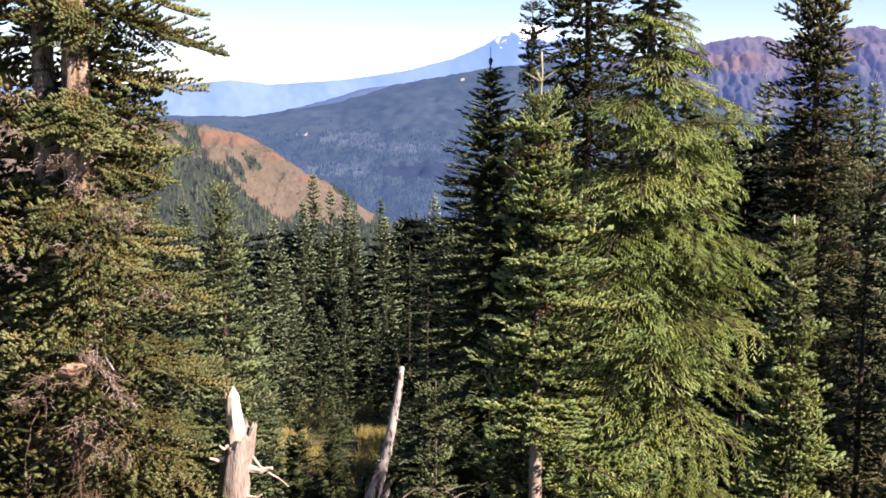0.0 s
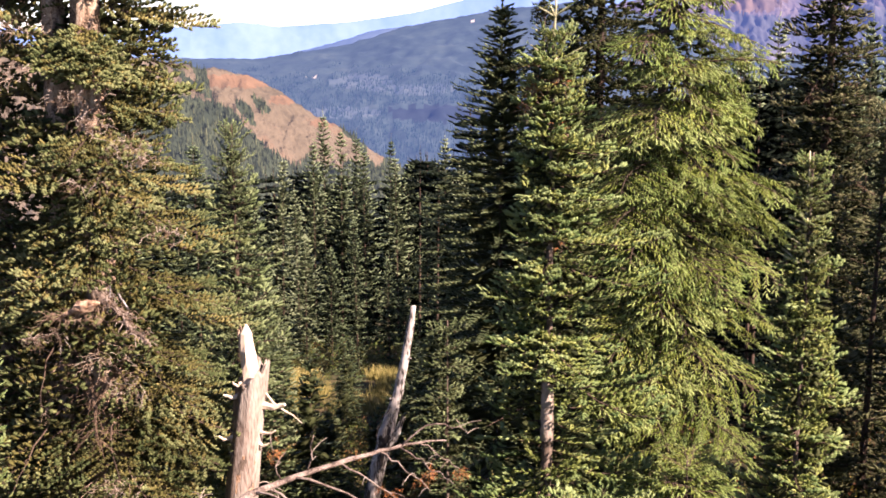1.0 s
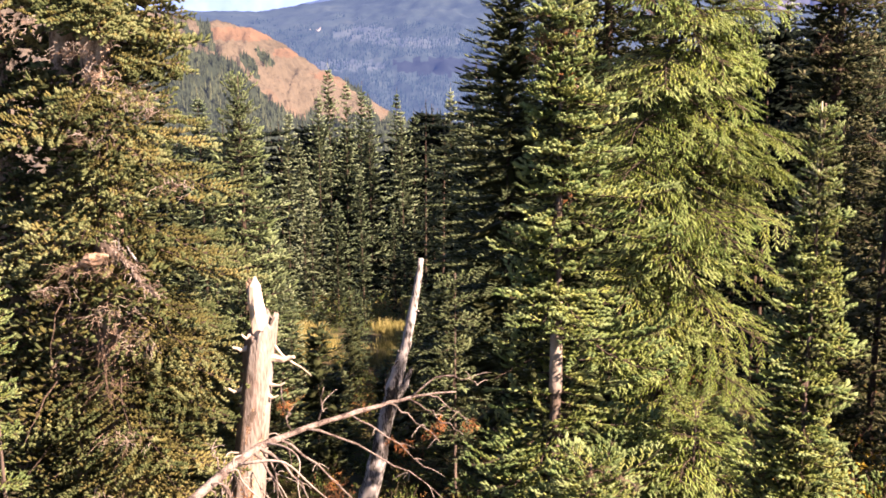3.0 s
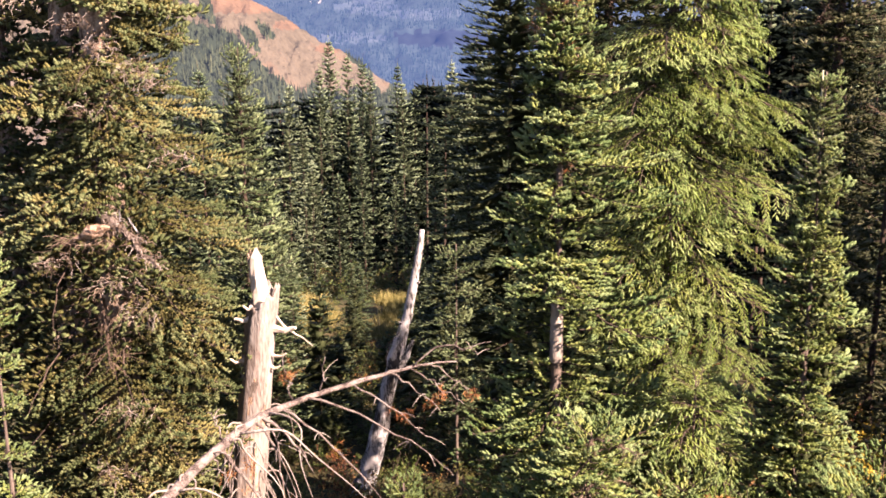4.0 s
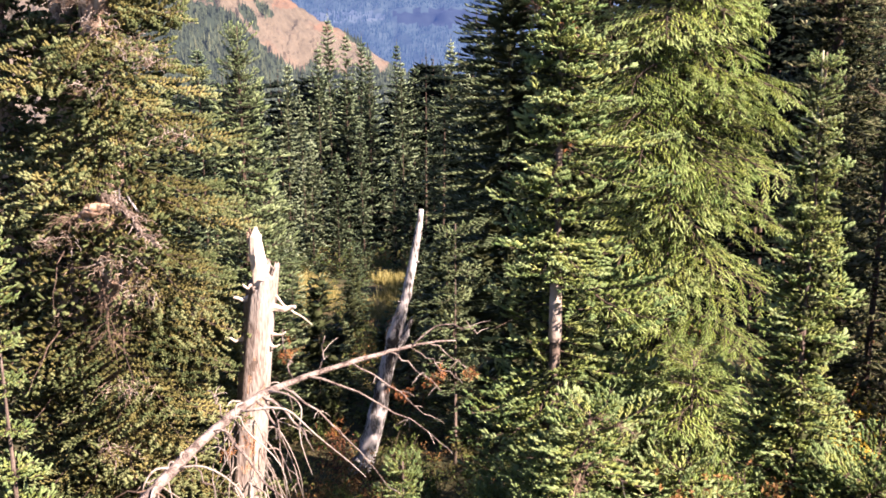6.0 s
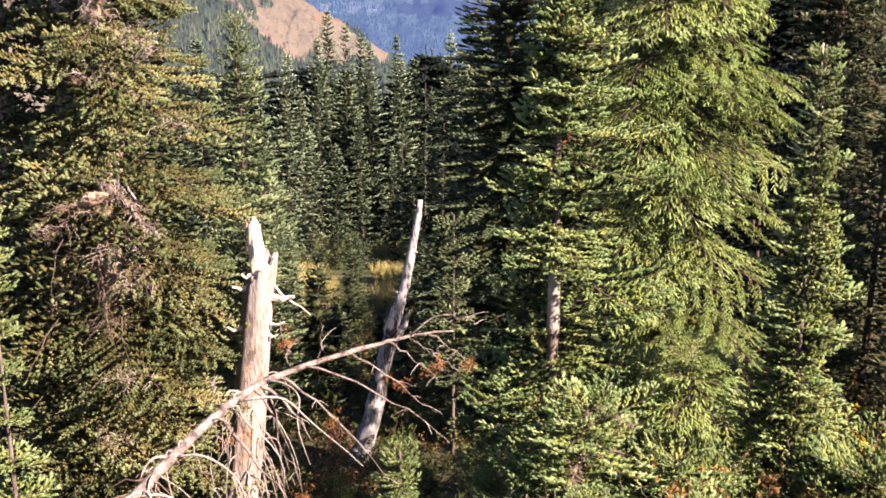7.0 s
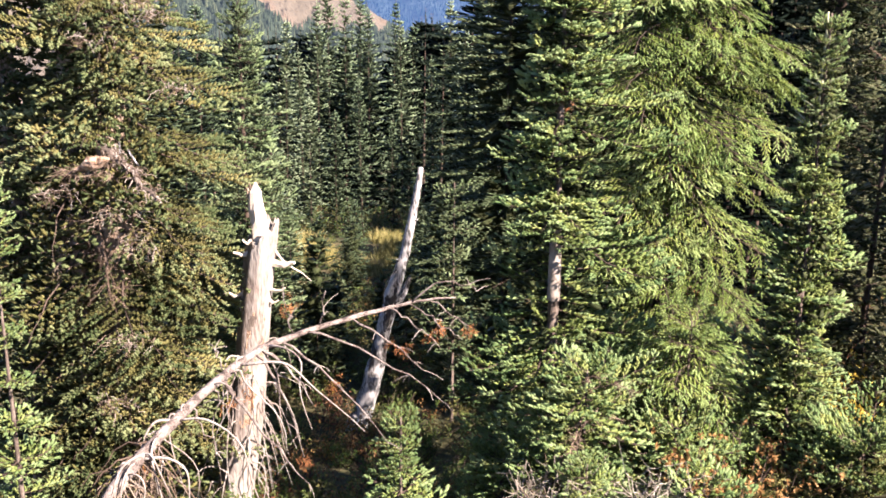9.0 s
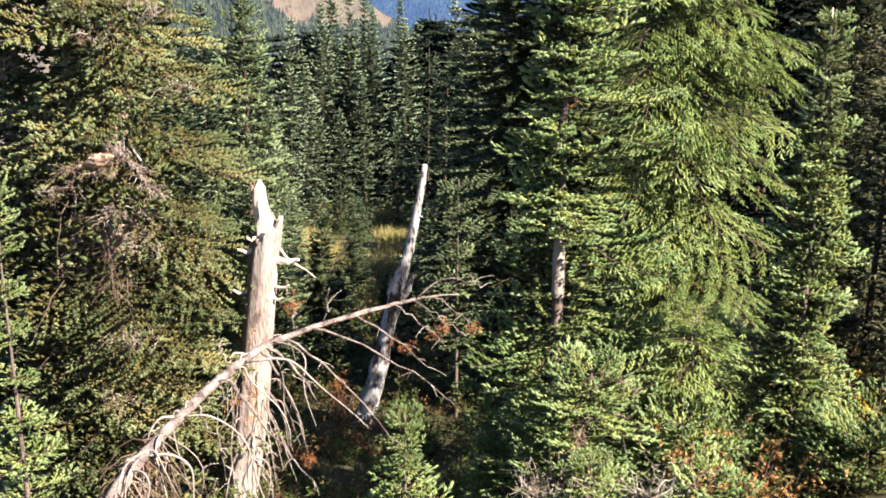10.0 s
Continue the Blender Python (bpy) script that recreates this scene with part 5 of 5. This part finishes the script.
for i in range(110):                                    # the wood goes on behind, closer, in the near-black shade colour
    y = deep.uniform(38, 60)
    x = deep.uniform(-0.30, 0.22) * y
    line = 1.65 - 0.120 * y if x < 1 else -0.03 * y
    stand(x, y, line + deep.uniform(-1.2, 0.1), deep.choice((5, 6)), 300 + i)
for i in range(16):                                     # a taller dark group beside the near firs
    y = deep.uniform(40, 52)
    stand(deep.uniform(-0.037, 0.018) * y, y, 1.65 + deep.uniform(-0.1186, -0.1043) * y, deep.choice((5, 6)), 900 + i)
for i in range(22):                                     # mostly hidden behind the hemlock, added to shade the foot of the stand
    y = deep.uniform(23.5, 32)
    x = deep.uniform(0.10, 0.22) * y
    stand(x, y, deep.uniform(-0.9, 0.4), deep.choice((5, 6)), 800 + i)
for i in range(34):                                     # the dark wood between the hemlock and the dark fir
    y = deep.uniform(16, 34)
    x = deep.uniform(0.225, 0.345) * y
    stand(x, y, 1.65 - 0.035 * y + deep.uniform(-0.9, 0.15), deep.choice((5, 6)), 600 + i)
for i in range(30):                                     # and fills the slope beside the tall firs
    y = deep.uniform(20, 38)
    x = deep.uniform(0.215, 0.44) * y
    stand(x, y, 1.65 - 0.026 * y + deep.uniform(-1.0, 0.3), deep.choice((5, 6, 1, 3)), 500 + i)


# ---- scrub and grass ----
def leaf_material(name, a, b, c):
    return ramp_material(name, [(0.25, a), (0.55, b), (0.85, c)], scale=4, vary=0.3, island=0.6, rough=0.6, through_light=0.3)


M_LEAF = [leaf_material("red_leaves", (0.08, 0.028, 0.014), (0.16, 0.065, 0.03), (0.27, 0.13, 0.06)),
          leaf_material("orange_leaves", (0.13, 0.06, 0.02), (0.28, 0.145, 0.05), (0.42, 0.26, 0.10)),
          leaf_material("yellow_leaves", (0.25, 0.16, 0.02), (0.50, 0.36, 0.05), (0.62, 0.50, 0.12)),
          leaf_material("green_leaves", (0.04, 0.07, 0.015), (0.10, 0.14, 0.03), (0.17, 0.20, 0.06)),
          leaf_material("olive_leaves", (0.07, 0.07, 0.02), (0.15, 0.14, 0.04), (0.24, 0.21, 0.08))]
M_GRASS = ramp_material("dry_grass", [(0.25, (0.12, 0.11, 0.03)), (0.55, (0.28, 0.24, 0.08)), (0.85, (0.42, 0.36, 0.16))], scale=1.5, island=0.6, rough=0.8, through_light=0.2)


def shrub(seed, size, leaf, label):
    rng = np.random.default_rng(seed)
    sh = tagged(new("shrub"), label, "shrub", "shrubs of the slope")
    groups, O, W = [], [], []
    for i in range(14):
        d = np.array([rng.normal(0, 0.6), rng.normal(0, 0.6), 0.9])
        p = bent((0, 0, -0.05), d * size * (0.5 + 0.4 * rng.random()), 0.02, 5, 0.012, rng)
        groups.append((*tube(p[::2], np.linspace(0.005, 0.0015, 3), 3, cap=False), M_TWIG))
        for q in range(7):
            k = rng.integers(1, 5)
            O.append(p[k] + rng.normal(0, 0.05 * size, 3)), W.append(rng.normal(0, 1, 3) + np.array([0, 0, 0.6]))
    part("stem", mesh_of("stem", groups), sh)
    O, W = np.array(O), np.array(W)
    part("foliage", mesh_of("foliage", [(*brush(rng, O, W, np.full(len(O), 0.07), 8, 0.023, 0.014, 0.9), leaf)]), sh)
    return sh


SHRUBS = [shrub(200, 0.42, M_LEAF[0], "low shrub with dark red autumn leaves"), shrub(201, 0.42, M_LEAF[1], "low shrub with rusty orange leaves"),
          shrub(202, 0.5, M_LEAF[2], "low shrub with bright yellow leaves"), shrub(203, 0.45, M_LEAF[3], "low green leafy shrub"),
          shrub(204, 0.4, M_LEAF[4], "low olive-brown shrub on the slope")]
scrub = random.Random(5)
FAR_SCRUB = []


def set_shrub(k, x, y, f, fz=1.0):
    """A shrub of kind k at its place; far down the slope it joins the scrub there."""
    m = Matrix.Translation((x, y, ground_z(x, y))) @ pose(0, 0, 0, 0, 0, scrub.uniform(0, 360))
    if in_clearing(x, y) and y > 20.5:
        f *= 0.35
    if y > 11.5:
        FAR_SCRUB.append((k, m @ Matrix.Diagonal((f, f, f * fz, 1))))
        return
    t = copy_thing(SHRUBS[k], m)
    t.scale = (f, f, f * fz)


for i in range(215):
    y = 8.2 + 17 * scrub.random() ** 1.2
    x = scrub.uniform(-0.24, 0.14) * y
    set_shrub(scrub.choices((0, 1, 2, 3, 4), (0.35, 0.6, 0.04, 5, 4))[0], x, y, scrub.uniform(0.6, 1.3), scrub.uniform(0.7, 1.1))
for x, y, k in ((1.84, 7.0, 1), (1.96, 7.05, 1), (2.04, 7.2, 1), (1.93, 6.9, 4), (1.82, 7.6, 1), (1.75, 7.0, 4), (3.25, 8.5, 2), (3.38, 8.7, 2), (3.5, 8.6, 2), (3.3, 8.35, 2), (3.2, 8.75, 2), (0.1, 7.6, 1), (0.2, 7.5, 4), (-0.15, 7.9, 3), (-0.6, 8.0, 3), (-0.75, 7.7, 3), (2.5, 8.6, 0), (2.25, 8.3, 4), (2.0, 8.7, 1), (3.75, 9.9, 2), (3.9, 10.1, 2), (3.65, 9.8, 2), (3.85, 9.7, 2), (2.2, 8.2, 1), (2.4, 8.3, 1), (2.05, 8.25, 0), (2.7, 8.2, 4), (2.9, 7.9, 3), (3.4, 8.4, 3), (1.6, 7.6, 3), (2.5, 7.4, 3), (2.7, 7.0, 4), (2.9, 7.2, 3), (-2.0, 11.0, 3), (-2.3, 11.6, 3), (-2.15, 12.3, 4), (-2.45, 12.6, 3), (-1.95, 11.8, 4), (3.2, 7.5, 3), (-0.84, 11.3, 1), (-0.7, 11.4, 1), (-1.35, 11.2, 4), (-1.2, 11.0, 3), (2.3, 7.2, 4), (2.75, 7.6, 3), (3.0, 6.8, 4), (3.3, 9.0, 3), (3.6, 9.4, 4), (2.8, 9.2, 3)):
    set_shrub(k, x, y, {1: 1.35, 2: 1.6}.get(k, 0.9))
for i in range(75):                                     # bright scrub round the dead snag
    set_shrub(scrub.choices((0, 1, 3, 4), (0.5, 0.9, 4, 3))[0], scrub.uniform(-2.1, 0.3), scrub.uniform(8.4, 13.2), scrub.uniform(0.6, 1.2))
for i in range(110):                                    # scrub below the clearing
    y = scrub.uniform(13.5, 24)
    set_shrub(scrub.choices((0, 1, 3, 4), (0.4, 0.7, 4, 3))[0], scrub.uniform(-0.17, -0.01) * y, y, scrub.uniform(0.8, 1.5), 0.9)
for i in range(70):                                     # and under the first trees of the stand
    y = scrub.uniform(27.2, 36)
    set_shrub(scrub.choices((1, 3, 4), (0.4, 5, 3))[0], scrub.uniform(-0.17, 0.02) * y, y, scrub.uniform(1.2, 2.2), 0.9)
for i in range(60):                                     # under the wood beside the dark fir
    y = scrub.uniform(10, 17)
    set_shrub(scrub.choices((0, 3, 4), (1, 3, 4))[0], scrub.uniform(0.27, 0.42) * y, y, scrub.uniform(0.9, 1.6))
for i in range(70):                                     # low growth between the young firs
    set_shrub(scrub.choices((1, 3, 4), (0.3, 5, 3))[0], scrub.uniform(0.9, 3.4), scrub.uniform(7.5, 9.4), scrub.uniform(0.6, 1.1))


def build_scrub():
    """The far shrubs, too many to tell apart, as one growth."""
    groups = []
    for k, m in FAR_SCRUB:
        a = np.array(m)
        for ob in SHRUBS[k].children:
            v = np.array([q.co for q in ob.data.vertices])
            groups.append((v @ a[:3, :3].T + a[:3, 3], [tuple(p.vertices) for p in ob.data.polygons], ob.data.materials[0]))
    tagged(new("scrub", mesh_of("scrub", groups)), "low green and rusty autumn scrub on the slope", "scrub", kind="stuff")


build_scrub()
for i, t in enumerate(SHRUBS):
    x, y = ((-2.6, 11.5), (-1.7, 11.2), (3.8, 10.0), (-0.4, 10.6), (-0.9, 13.6))[i]
    t.matrix_basis = Matrix.Translation((x, y, ground_z(x, y)))


def build_dead_brush(x, y, height, seed):
    rng = np.random.default_rng(seed)
    bush = tagged(new("dead_brush"), "bleached tangle of dead grey twigs among young firs", "dead brush")
    bush.matrix_basis = Matrix.Translation((x, y, ground_z(x, y)))
    for i in range(32):
        a = rng.random() * 6.28
        e = np.array([math.cos(a) * 0.36 * rng.random() ** 0.5, math.sin(a) * 0.25 * rng.random() - 0.08, height * (0.55 + 0.5 * rng.random())])
        p = bent((rng.normal(0, 0.05), rng.normal(0, 0.05), -0.03), e, -0.06, 7, 0.02, rng)
        groups = [(*tube(p, np.linspace(0.006, 0.002, 7), 4, cap=False), M_BRUSH if i % 3 else M_DRY)]
        for q in range(5):
            s = p[rng.integers(3, 7)]
            groups.append((*tube(bent(s, s + rng.normal(0, 0.08, 3), 0.01, 4), np.linspace(0.003, 0.0015, 4), 3, cap=False), M_BRUSH))
        part("twig", mesh_of("twig", groups), bush)


M_BRUSH = ramp_material("bleached_twigs", [(0.3, (0.16, 0.13, 0.10)), (0.6, (0.33, 0.28, 0.22)), (0.85, (0.48, 0.42, 0.35))], scale=8, vary=0.3, rough=0.9)
for x, y, height, seed in ((0.60, 6.95, 0.70, 15), (1.34, 6.85, 0.56, 16), (1.06, 7.15, 0.55, 17)):
    build_dead_brush(x, y, height, seed)


def build_grass():
    rng = np.random.default_rng(9)
    O, W = [], []
    for i in range(1500):
        y = 22 + 5.5 * rng.random()
        x = -4.2 + 4.0 * rng.random()
        if noise.noise(Vector((x * 0.6, y * 0.6, 2))) < -0.12:
            continue
        for q in range(9):
            O.append((x + rng.normal(0, 0.07), y + rng.normal(0, 0.07), ground_z(x, y) - 0.03)), W.append((rng.normal(0, 0.3), rng.normal(0, 0.3), 1))
    O, W = np.array(O), np.array(W)
    g = new("grass", mesh_of("grass", [(*brush(rng, O, W, np.full(len(O), 0.02), 1, 0.34, 0.022, forward=3.0), M_GRASS)]))
    tagged(g, "tufts of dry yellow mountain grass", "grass", kind="stuff")


build_grass()
